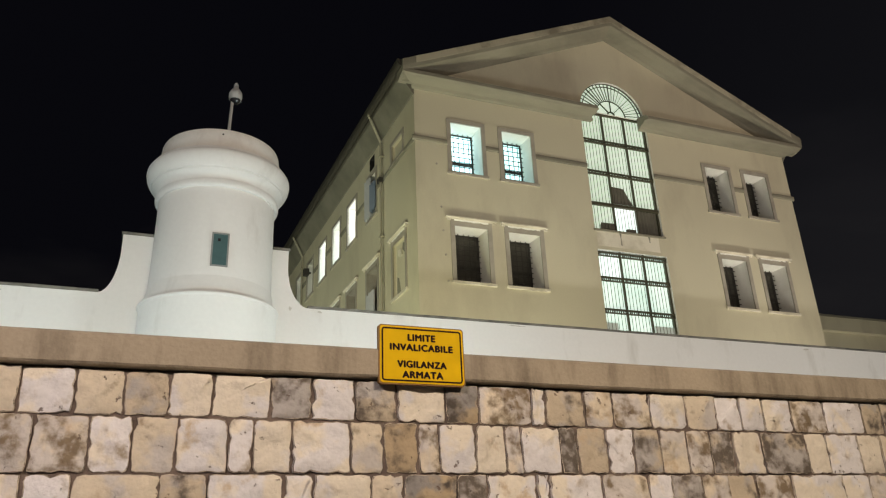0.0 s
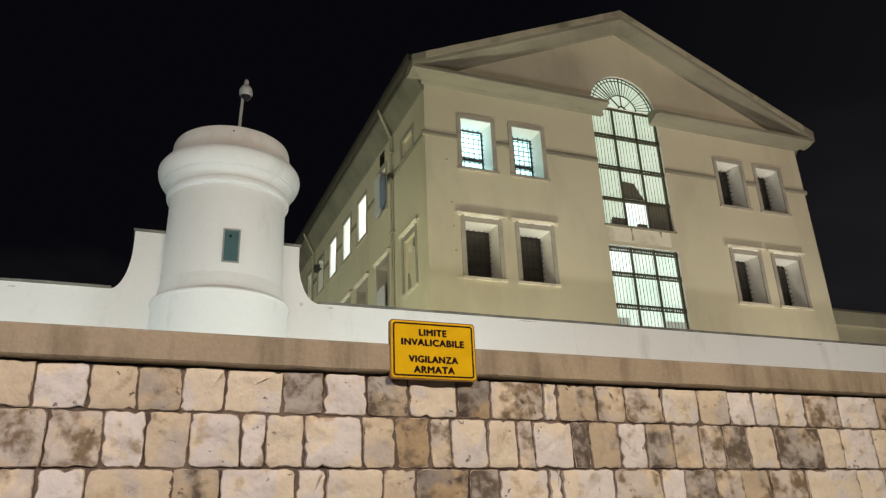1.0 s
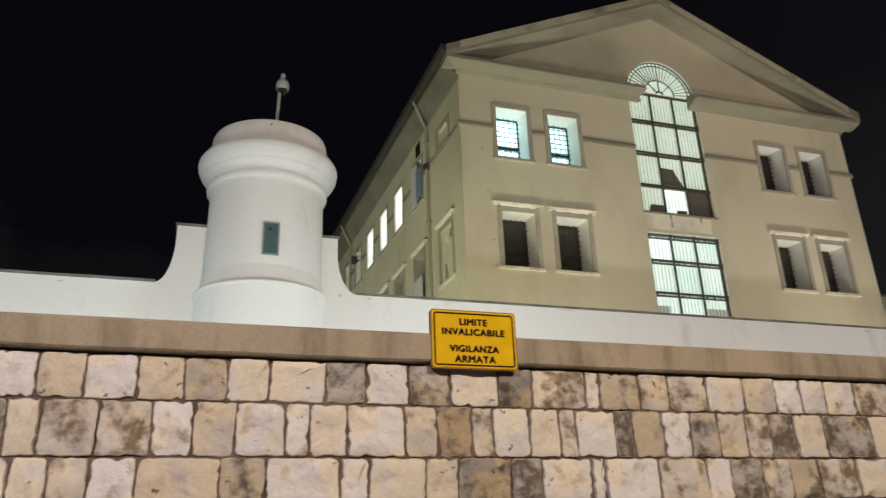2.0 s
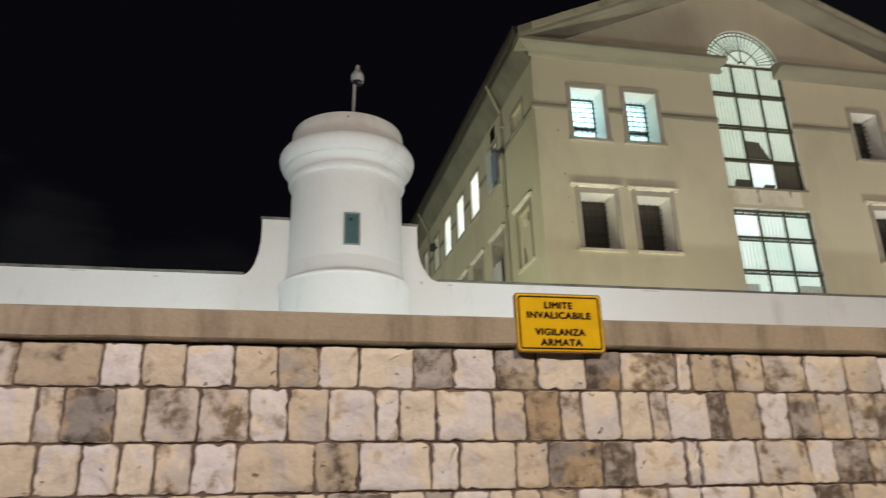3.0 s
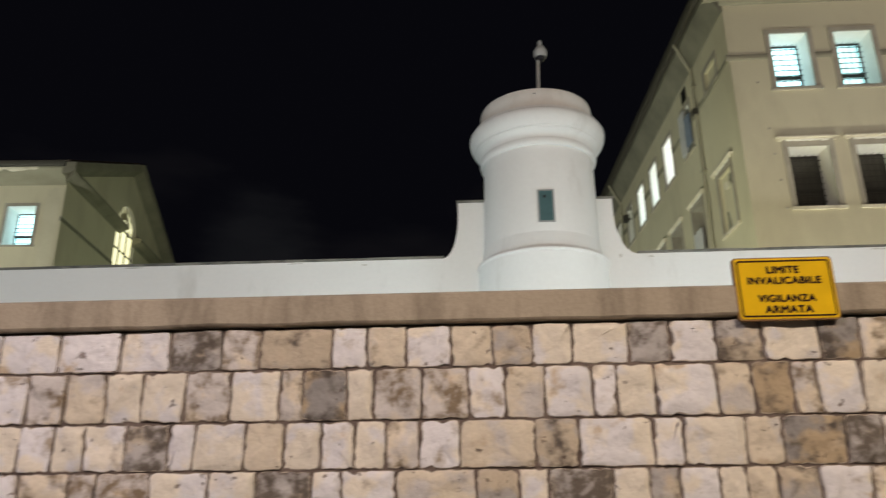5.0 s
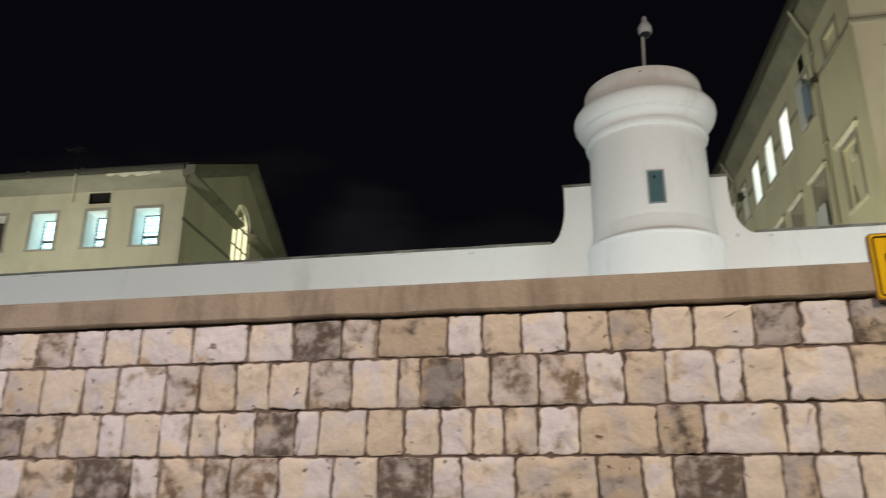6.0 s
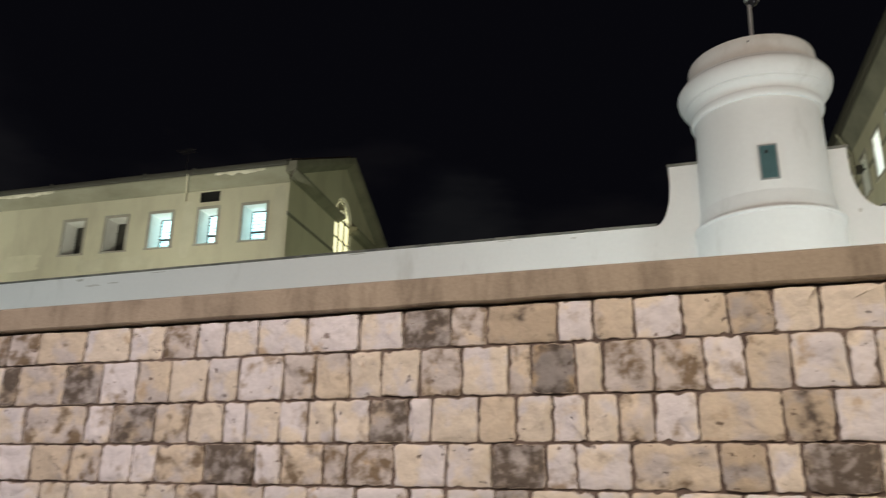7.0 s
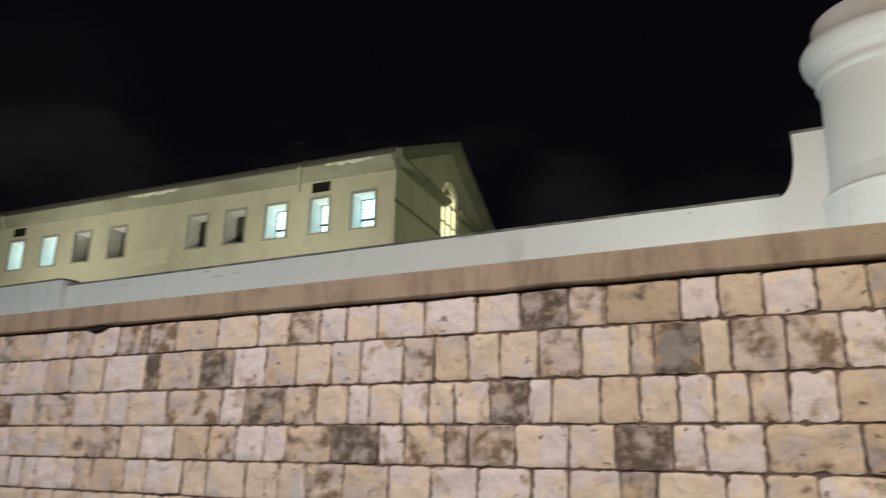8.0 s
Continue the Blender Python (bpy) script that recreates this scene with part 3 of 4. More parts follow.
def small_window(T, at, h, house, pane_material, hooded, closed=False, depth=DEPTH, lining=REVEAL):
    """A barred window in a deep opening: surround, reveal, pane, grille, sill, and a hood on the lower floor."""
    a, b, c, d = h
    w = 0.15
    B = lambda bm, s0, d0, z0, s1, d1, z1: box(bm, (s0, d0, z0), (s1, d1, z1), lambda s, q, z: T(*at(s, q, z)))
    bm = bmesh.new()
    head = 0.215 if hooded else w
    B(bm, a - w, -0.035, c - 0.02, a, 0.02, d + head)
    B(bm, b, -0.035, c - 0.02, b + w, 0.02, d + head)
    B(bm, a, -0.035, d, b, 0.02, d + head)
    win = part("window", bm, FRAME, house, ("lit" if pane_material in (COOL, COOLDIM, BRIGHT, SIDELIT) else "dark") + " barred window in a deep plastered opening")
    bm = bmesh.new()
    B(bm, a - w - 0.04, -0.07, c - 0.11, b + w + 0.04, 0.02, c - 0.02)
    part("sill", bm, HOOD if hooded else FRAME, win)
    if hooded:
        bm = bmesh.new()
        B(bm, a - 0.30, -0.13, d + 0.245, b + 0.30, 0.02, d + 0.30)
        B(bm, a - 0.25, -0.08, d + 0.217, b + 0.25, 0.02, d + 0.245)
        for s in (a - 0.27, b + 0.15):
            B(bm, s, -0.09, d + 0.16, s + 0.12, -0.037, d + 0.217)
        part("hood", bm, HOOD, win, "pale moulded hood")
        bm = bmesh.new()
        n = 14
        rings = []
        for k in range(n + 1):
            s = a - 0.02 + (b - a + 0.04) * k / n
            drop = 0.05 + 0.05 * noise.noise((k * 0.8, a * 3.1, c)) + 0.02 * noise.noise((k * 2.3, a, 1.0))
            rings.append([T(*at(s, q, z)) for q, z in ((-0.042, d + 0.215), (-0.046, d + 0.215 - drop), (-0.030, d + 0.21 - drop), (-0.030, d + 0.215))])
        loft(bm, rings)
        part("flaking_plaster", bm, REVEAL, win, "ragged flaking plaster under the hood")
    if closed:
        bm = bmesh.new()
        B(bm, a, 0.12, c, b, 0.2, d)
        part("blind_panel", bm, CREAM, win, "plastered blind niche")
        if hooded:
            # flat dark pieces stand for shaded holes, the pale one is loose plaster
            for mat_, pts in ((TRIM, ((0.08, 0.78), (0.20, 0.93), (0.44, 0.95), (0.50, 0.84), (0.30, 0.74))), (TRIM, ((0.66, 0.05), (0.95, 0.08), (0.93, 0.40), (0.80, 0.36), (0.72, 0.20))),
                              (HOOD, ((0.48, 0.74), (0.56, 0.86), (0.78, 0.88), (0.80, 0.78), (0.66, 0.72)))):
                bm = bmesh.new()
                loft(bm, [[T(*at(a + (b - a) * p, q, c + (d - c) * t)) for p, t in pts] for q in (0.085 if mat_ is HOOD else 0.112, 0.13)])
                part("broken_plaster", bm, mat_, win, "loose pale plaster" if mat_ is HOOD else "dark hole in the plaster")
        reveal(T, at, h, 0.13, win, CREAM)
        return win
    reveal(T, at, h, depth, win, lining)
    bm = bmesh.new()
    B(bm, a, depth, c, b, depth + 0.03, d)
    part("pane", bm, pane_material, win)
    bm = bmesh.new()
    for s0, s1, z0, z1 in ((a, a + 0.05, c, d), (b - 0.05, b, c, d), (a, b, d - 0.05, d), (a, b, c, c + 0.05),
                           (a, b, c + 0.36 * (d - c), c + 0.36 * (d - c) + 0.11)):
        B(bm, s0, depth - 0.06, z0, s1, depth - 0.005, z1)
    part("casement", bm, IRON, win, "dark window frame")
    bm = bmesh.new()
    nx, nz = 6, 10
    for i in range(1, nx):
        s = a + (b - a) * i / nx
        B(bm, s - 0.012, depth - 0.16, c, s + 0.012, depth - 0.136, d)
    for i in range(1, nz):
        z = c + (d - c) * i / nz
        B(bm, a + 0.004, depth - 0.165, z - 0.012, b - 0.004, depth - 0.14, z + 0.012)
    part("grille", bm, IRON, win, "iron window grille")
    return win


def stair_window(T, house, lit, detailed):
    """The tall glazed stair light: three panes wide, with an arched head."""
    at = lambda s, d, z: (s, d, z)
    B = lambda bm, s0, d0, z0, s1, d1, z1: box(bm, (s0, d0, z0), (s1, d1, z1), lambda s, q, z: T(s, q, z))
    a, b = STAIR
    m1, m2 = a + (b - a) / 3, a + 2 * (b - a) / 3
    rows = ((8.0, 9.47), (9.47, 10.65), (10.65, 11.67), (12.44, 13.56), (13.56, 14.78), (14.78, 16.13), (16.13, 17.46))
    back = 0.14
    bm = bmesh.new()
    B(bm, a, back - 0.06, 12.10, b, back + 0.02, 12.44)
    win = part("stair_window", bm, IRON, house, "tall arched stair window with iron bars and lit obscured panes")
    reveal(T, at, (a, b, 12.44, 17.46), back + 0.05, win)
    reveal(T, at, (a, b, 8.0, 11.67), back + 0.05, win)
    for s in (a, b - 0.07):
        for z0, z1 in ((8.0, 11.67), (12.44, 17.46)):
            bm = bmesh.new()
            B(bm, s, back - 0.05, z0, s + 0.07, back + 0.03, z1)
            part("jamb", bm, OLIVE, win)
    for z0, z1 in ((8.0, 11.67), (12.44, 17.46)):
        for s in (m1, m2):
            bm = bmesh.new()
            B(bm, s - 0.03, back - 0.06, z0, s + 0.03, back + 0.02, z1)
            part("mullion", bm, OLIVE, win)
    for z in (9.47, 10.65, 11.60, 12.46, 13.56, 14.78, 16.13, 17.42):
        bm = bmesh.new()
        lattice, hung = detailed and z in (16.13, 14.78), detailed and z in (11.60, 10.65, 9.47)
        B(bm, a, back - 0.09, z - 0.03, b, back, z + 0.02)
        if lattice:
            B(bm, a, back - 0.09, z + 0.09, b, back, z + 0.13)
            for k in range(25):
                s = a + (b - a) * k / 24
                B(bm, s - 0.012, back - 0.08, z + 0.02, s + 0.012, back - 0.04, z + 0.09)
        elif hung:
            B(bm, a, back - 0.09, z - 0.15, b, back, z - 0.12)
            for k in range(34):
                s = a + (b - a) * k / 33
                B(bm, s - 0.012, back - 0.08, z - 0.12, s + 0.012, back - 0.04, z - 0.03)
        elif z == 13.56:
            B(bm, a, back - 0.10, z - 0.10, b, back, z - 0.03)
        part("transom", bm, OLIVE, win, "pierced iron transom" if lattice or hung else "")
    bars = {}
    for r, (z0, z1) in enumerate(rows):
        for c, (s0, s1) in enumerate(((a, m1), (m1, m2), (m2, b))):
            mat_ = lit
            if detailed:
                if r < 3:
                    mat_ = TEALLIT
                if (r == 2 and c == 0) or (r == 3 and c == 1):
                    mat_ = BRIGHT
                if r == 3 and c == 2:
                    mat_ = BOARD
            bm = bmesh.new()
            B(bm, s0 + 0.02, back + 0.02, z0, s1 - 0.02, back + 0.05, z1)
            part("pane", bm, mat_, win, "dull grey replacement panel" if mat_ is BOARD else "")
            for k in range(1, 7) if detailed else ():
                s = s0 + (s1 - s0) * k / 7
                key = round(z1 - z0, 2)
                if key not in bars:
                    bm = bmesh.new()
                    B(bm, -0.007, -0.007, 0, 0.007, 0.007, z1 - z0)
                    o = T(0, 0, 0)
                    for v in bm.verts:
                        v.co -= o
                    ob = part("bar", bm, BARS, win)
                    bars[key] = ob.data
                else:
                    ob = new("bar", bars[key])
                    ob.parent = win
                ob.location = T(s, back - 0.045, z0)
    if detailed:
        bm = bmesh.new()
        pts = [(m1 + 0.03, 13.64), (m2 - 0.05, 13.64), (m2 - 0.25, 13.95), (m2 - 0.42, 14.30), (m1 + 0.03, 14.34)]
        loft(bm, [[T(s, d, z) for s, z in pts] for d in (back - 0.02, back + 0.01)])
        part("broken_pane", bm, BOARD, win, "dull fragment of a broken pane")
        for s0, s1, z0, z1 in ((a + 0.35, m1, 12.46, 12.80), (m1 + 0.45, m2 - 0.1, 12.48, 12.66)):
            bm = bmesh.new()
            loft(bm, [[T(s, d, z) for s, z in ((s0, z0), (s1, z0), (s1, z1), (s0 + 0.06, z1), (s0, z0 + 0.6 * (z1 - z0)))] for d in (back - 0.02, back + 0.01)])
            part("infill", bm, BOARD, win, "dark infill piece")
        bm = bmesh.new()
        B(bm, a - 0.05, -0.07, 12.375, b + 0.05, back - 0.07, 12.438)
        part("sill", bm, TRIM, win, "thin dirty sill")
        bm = bmesh.new()
        B(bm, a + 0.05, -0.004, 11.80, b - 0.25, 0.02, 12.37)
        part("sill_apron", bm, HOOD, win, "paler stained plaster patch below the sill")
        for s, z0 in ((a + 1.05, 11.9), (a + 2.3, 12.15)):
            bm = bmesh.new()
            loft(bm, [[T(s + q, d, z) for q, z in ((-0.05, 12.37), (0.05, 12.37), (0.015, 12.2), (0.03, z0), (-0.02, z0), (-0.01, 12.2))] for d in (-0.008, 0.0)])
            part("dirt_streak", bm, TRIM, win, "dark dirt streak below the sill")
        # dim plates stand for the shadows behind the obscured lower panes
        for s0, s1 in ((a, a + 0.55), (m2 + 0.1, b)):
            bm = bmesh.new()
            B(bm, s0, back - 0.015, 8.0, s1, back + 0.012, 9.0)
            part("infill", bm, DIMLIT, win, "dim glowing plate for the shadow behind the obscured glass")
    # arched head
    cx, cz, R = (a + b) / 2, 17.50, (b - a) / 2 - 0.03
    arc = [(cx + R * math.cos(math.pi * k / 24), cz + R * math.sin(math.pi * k / 24)) for k in range(25)]
    bm = bmesh.new()
    f = [bm.verts.new(T(s, 0.001, z)) for s, z in arc]
    g = [bm.verts.new(T(s, back + 0.05, z)) for s, z in arc]
    for k in range(24):
        bm.faces.new((f[k], f[k + 1], g[k + 1], g[k]))
    part("arch_reveal", bm, REVEAL, win)
    bm = bmesh.new()
    loft(bm, [[T(s, d, z) for s, z in arc] for d in (back + 0.02, back + 0.05)])
    part("arched_pane", bm, lit, win)
    bm = bmesh.new()
    for r0, r1 in ((R - 0.025, R), (R - 0.16, R - 0.135), (0.635, 0.66), (0.13, 0.18)):
        for k in range(24):
            q = [math.pi * k / 24, math.pi * (k + 1) / 24]
            loft(bm, [[T(cx + r * math.cos(t), d, cz + r * math.sin(t)) for r, t in ((r0, q[0]), (r1, q[0]), (r1, q[1]), (r0, q[1]))] for d in (back - 0.05, back - 0.01)])
    for k in range(1, 24):
        t = math.pi * k / 24
        wdt = 0.014 if k % 6 == 0 else 0.004
        r0 = 0.15 if k % 6 == 0 else 0.64
        ex, ez = math.cos(t), math.sin(t)
        loft(bm, [[T(cx + r * ex - q * ez, d, cz + r * ez + q * ex) for r, q in ((r0, -wdt), (R, -wdt), (R, wdt), (r0, wdt))] for d in (back - 0.06, back - 0.015)])
    part("fanlight", bm, OLIVE, win, "radiating iron fanlight bars")
    return win


def pavilion(name, T, place, label, side_panes, facade_panes, lit, detailed, pipes, side_v, half, sill, vent_v, eaves, course):
    house = empty(name, place, label, "building", "prison pavilions")
    F = lambda s, d, z: (s, d, z)
    S = lambda s, d, z: (d, s, z)
    R_ = lambda s, d, z: (FW - d, s, z)
    K = lambda s, d, z: (s, FL - d, z)
    f_u = FACADE_U if facade_panes else ()
    f_holes = [(u - 0.58, u + 0.58, *UPPER) for u in f_u] + [(u - 0.60, u + 0.60, *LOWER) for u in f_u]
    f_holes += [(*STAIR, 8.0, 11.67), (*STAIR, 12.44, 17.05)]
    up_z = (sill, UPPER[1] if detailed else 15.68)
    wide = lambda i: half if i != 1 else half - 0.12
    s_holes = [(v - wide(i), v + wide(i), *up_z) for i, v in enumerate(side_v) if side_panes[0][i]] + [(v - 0.55, v + 0.55, 15.10, 15.85) for i, v in enumerate(side_v) if not side_panes[0][i]]
    s_holes += [(v - 0.60, v + 0.60, *LOWER) for v in side_v]
    vents = [(*q, 16.08, 16.66) for q in vent_v]
    bm = bmesh.new()
    punched(bm, T, 0, FW, 0, 17.05, f_holes, F)
    # gable above, in upright strips
    cx, cz, rad = (STAIR[0] + STAIR[1]) / 2, 17.50, (STAIR[1] - STAIR[0]) / 2 - 0.03
    us = sorted({0, FW / 2, FW, STAIR[0], STAIR[1], *[cx + rad * math.cos(math.pi * k / 24) for k in range(25)]})
    rake = lambda u: EAVE - 0.3 + (APEX - EAVE) * (1 - abs(u - FW / 2) / (FW / 2))

    def foot(u):
        return cz + math.sqrt(max(0, rad * rad - (u - cx) ** 2)) if abs(u - cx) < rad + 1e-6 else 17.05
    for p, q in zip(us, us[1:]):
        inside = abs((p + q) / 2 - cx) < rad
        fp, fq = (foot(p), foot(q)) if inside else (17.05, 17.05)
        bm.faces.new([bm.verts.new(T(s, 0, z)) for s, z in ((p, fp), (q, fq), (q, rake(q)), (p, rake(p)))])
    part("front_wall", bm, CREAM, house)
    bm = bmesh.new()
    punched(bm, T, 0, FL, 0, 17.4, s_holes + vents, S)
    part("side_wall", bm, CREAM, house)
    bm = bmesh.new()
    punched(bm, T, 0, FL, 0, 17.4, [], R_)
    part("side_wall", bm, CREAM, house)
    bm = bmesh.new()
    punched(bm, T, 0, FW, 0, 17.4, [], K)
    bm.faces.new([bm.verts.new(T(s, FL, z)) for s, z in ((0, 17.4), (FW, 17.4), (FW / 2, APEX - 0.3))])
    part("back_wall", bm, CREAM, house)
    for h in vents:
        # vent sides painted black to keep the opening dark
        reveal(T, S, h, 0.3, house, VOID).name = "vent_reveal"
        bm = bmesh.new()
        box(bm, (h[0], 0.25, h[2]), (h[1], 0.3, h[3]), lambda s, d, z: T(*S(s, d, z)))
        part("vent", bm, VOID, house, "small dark vent opening")
    # string course, its dark colour standing in for the soft band of shade there
    prof = ((0.01, 14.90), (-0.025, 14.925), (-0.045, 14.96), (-0.05, 15.02), (-0.045, 15.08), (0.01, 15.13))
    spans = [(-0.10, STAIR[0]), (STAIR[1], FW + 0.10)] if not facade_panes else [(-0.10, FACADE_U[0] - 0.73), (FACADE_U[0] + 0.73, FACADE_U[1] - 0.73), (FACADE_U[1] + 0.73, STAIR[0]), (STAIR[1], FACADE_U[2] - 0.73),
             (FACADE_U[2] + 0.73, FACADE_U[3] - 0.73), (FACADE_U[3] + 0.73, FW + 0.10)]
    for p, q in spans:
        bm = bmesh.new()
        loft(bm, [[T(s, d, z) for d, z in prof] for s in (p, q)])
        part("string_course", bm, course, house)
    edges = [0.0] + [e for i, v in enumerate(side_v) for e in (v - wide(i) - 0.15, v + wide(i) + 0.15) if side_panes[0][i]] + [FL]
    for p, q in zip(edges[::2], edges[1::2]) if detailed else ():
        bm = bmesh.new()
        loft(bm, [[T(d, s, z) for d, z in prof] for s in (p, q)])
        part("string_course", bm, course, house)
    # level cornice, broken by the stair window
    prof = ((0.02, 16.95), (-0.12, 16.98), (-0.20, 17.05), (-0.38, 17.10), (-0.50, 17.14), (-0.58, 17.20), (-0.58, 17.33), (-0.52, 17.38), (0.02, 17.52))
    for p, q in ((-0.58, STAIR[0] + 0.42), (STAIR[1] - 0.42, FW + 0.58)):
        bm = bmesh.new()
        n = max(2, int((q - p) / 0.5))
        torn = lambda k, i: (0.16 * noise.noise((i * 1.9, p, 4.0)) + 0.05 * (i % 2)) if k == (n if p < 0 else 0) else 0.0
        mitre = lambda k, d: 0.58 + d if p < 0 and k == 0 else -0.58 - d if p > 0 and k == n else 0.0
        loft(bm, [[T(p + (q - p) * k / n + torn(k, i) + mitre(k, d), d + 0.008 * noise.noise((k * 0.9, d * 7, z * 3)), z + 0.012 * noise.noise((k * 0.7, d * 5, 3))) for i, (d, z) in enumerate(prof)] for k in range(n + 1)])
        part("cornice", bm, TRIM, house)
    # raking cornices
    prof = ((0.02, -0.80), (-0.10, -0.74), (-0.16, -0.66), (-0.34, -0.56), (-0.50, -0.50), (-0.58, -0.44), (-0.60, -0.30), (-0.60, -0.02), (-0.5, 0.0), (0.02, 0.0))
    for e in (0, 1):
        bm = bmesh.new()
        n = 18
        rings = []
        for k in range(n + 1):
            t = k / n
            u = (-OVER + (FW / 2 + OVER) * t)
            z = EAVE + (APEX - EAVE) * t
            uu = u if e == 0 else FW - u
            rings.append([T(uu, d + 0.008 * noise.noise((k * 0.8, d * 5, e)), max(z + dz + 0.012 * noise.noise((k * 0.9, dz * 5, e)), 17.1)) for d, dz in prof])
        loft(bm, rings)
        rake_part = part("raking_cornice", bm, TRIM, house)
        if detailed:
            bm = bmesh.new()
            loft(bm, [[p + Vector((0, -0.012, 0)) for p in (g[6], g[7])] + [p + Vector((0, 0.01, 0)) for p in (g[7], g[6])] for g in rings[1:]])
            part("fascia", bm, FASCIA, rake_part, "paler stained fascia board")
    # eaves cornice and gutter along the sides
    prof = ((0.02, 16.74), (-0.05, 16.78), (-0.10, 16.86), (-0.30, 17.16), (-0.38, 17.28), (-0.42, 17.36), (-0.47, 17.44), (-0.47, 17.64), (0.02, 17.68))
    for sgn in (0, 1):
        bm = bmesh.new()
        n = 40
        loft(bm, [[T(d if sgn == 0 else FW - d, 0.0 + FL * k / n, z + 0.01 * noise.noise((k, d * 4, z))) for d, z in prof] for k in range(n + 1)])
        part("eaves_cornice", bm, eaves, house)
    # gutter widened and darkened to stand for the unlit roof edge as well
    bm = bmesh.new()
    gut = [(-OVER - 0.025 + 0.145 * math.cos(math.pi + math.pi * k / 8), 17.72 + 0.26 * math.sin(math.pi + math.pi * k / 8)) for k in range(9)]
    loft(bm, [[T(u, s, z) for u, z in gut] for s in (-0.5 if detailed else -0.1, FL)])
    part("gutter", bm, GUTTER, house, "eaves gutter, darkened to stand for the unlit roof edge")
    bm = bmesh.new()
    loft(bm, [[T(FW - u, s, z) for u, z in gut] for s in (-0.5, FL)])
    part("gutter", bm, GUTTER, house, "eaves gutter, darkened to stand for the unlit roof edge")
    bm = bmesh.new()
    for e in (0, 1):
        q = lambda u: u if e == 0 else FW - u
        rise = (APEX - EAVE) / (FW / 2 + OVER)
        loft(bm, [[T(q(u), s, z) for u, z in ((-OVER - 0.05, EAVE + 0.005), (FW / 2, APEX + 0.005 + 0.03), (FW / 2, APEX + 0.12), (-OVER - 0.05, EAVE + 0.09))] for s in (-OVER + 0.32, FL + 0.3)])
    part("roof", bm, TILES, house, "dark tiled gable roof")
    # downpipes with swan necks
    for v in pipes:
        bm = bmesh.new()
        path = [(-OVER - 0.08, v - 0.3, 17.60), (-OVER - 0.08, v - 0.3, 17.45), (-0.12, v, 16.55), (-0.12, v, 0.0 if detailed else 16.2)]
        for p, q in zip(path, path[1:]):
            rod(bm, T(*p), T(*q), 0.046, 8)
        for z in (15.9, 12.6, 9.5) if detailed else ():
            box(bm, (-0.19, v - 0.08, z), (0.0, v + 0.08, z + 0.05), T)
        part("downpipe", bm, PIPE if detailed else CREAM, house)
    for i, v in enumerate(side_v):
        up, low = side_panes[0][i], side_panes[1][i]
        small_window(T, S, (v - wide(i), v + wide(i), *up_z) if up else (v - 0.55, v + 0.55, 15.10, 15.85), house, up or DARKGLASS, False, up is None, DEPTH if detailed else 1.1)
        small_window(T, S, (v - 0.60, v + 0.60, *LOWER), house, low or DARKGLASS, True, low is None, DEPTH, FRAME)
    for i, u in enumerate(FACADE_U if facade_panes else ()):
        small_window(T, F, (u - 0.58, u + 0.58, *UPPER), house, facade_panes[i], False)
        small_window(T, F, (u - 0.60, u + 0.60, *LOWER), house, DARKGLASS, True)
    stair_window(T, house, lit, detailed)
    if detailed:
        for u, z in ((0.75, 14.1), (0.86, 12.5), (0.90, 11.65), (0.95, 10.8), (1.0, 9.9)):
            bm = bmesh.new()
            rod(bm, T(u, -0.03, z), T(u, 0.02, z), 0.035, 8)
            part("fixing", bm, FRAME, house, "rusty fixing left in the plaster")
        bm = bmesh.new()
        box(bm, (-0.22, 3.12, 14.82), (-0.04, 3.34, 15.02), T)
        part("junction_box", bm, IRON, house, "small dark junction box")
        bm = bmesh.new()
        loft(bm, [[T(u, v, z) for u, v in ((-0.36, 14.05), (-0.36, 14.3), (-0.12, 14.34), (-0.12, 14.0))] for z in (15.02, 15.36)])
        box(bm, (-0.2, 14.12, 15.15), (0.0, 14.22, 15.22), T)
        part("wall_lamp", bm, IRON, house, "unlit dark wall lamp")
    else:
        # render fallen from the eaves, pale repairs on the wall and clips on the gutter
        for p, q in ((1.3, 4.3), (14.9, 19.0), (33.0, 36.5)):
            bm = bmesh.new()
            n = 20
            rings = []
            for k in range(n + 1):
                v, a = p + (q - p) * k / n, 0.02 + 0.17 * math.sin(math.pi * k / n) ** 0.6 * (0.6 + 0.8 * noise.noise((k * 0.33, p, 2.0)))
                slant = -0.478 + 0.56 * a
                rings.append([T(-0.478, v, 17.56), T(-0.478, v, 17.44), T(slant, v, 17.44 - a), T(slant + 0.05, v, 17.44 - a), T(-0.42, v, 17.56)])
            loft(bm, rings)
            part("bare_patch", bm, HOOD, house, "pale patch where the render has fallen")
        for v, w, z0, z1 in ((6.0, 0.34, 13.0, 16.2), (8.9, 1.1, 12.4, 13.35), (12.0, 0.9, 12.6, 13.3), (16.8, 1.3, 12.9, 13.9), (0.55, 0.35, 12.4, 16.6)):
            bm = bmesh.new()
            edge = [(v + w * c * (1 + 0.3 * noise.noise((c * 3, e * 3, v))), (z0 + z1) / 2 + (z1 - z0) / 2 * e * (1 + 0.12 * noise.noise((c * 4, e * 4, v + 5))))
                    for k in range(28) for t in (2 * math.pi * k / 28,)
                    for c, e in ((math.copysign(abs(math.cos(t)) ** 0.45, math.cos(t)), math.copysign(abs(math.sin(t)) ** 0.45, math.sin(t))),)]
            loft(bm, [[T(d, s, z) for s, z in edge] for d in (-0.006, 0.01)])
            part("plaster_repair", bm, REPAIR, house, "paler repair in the plaster")
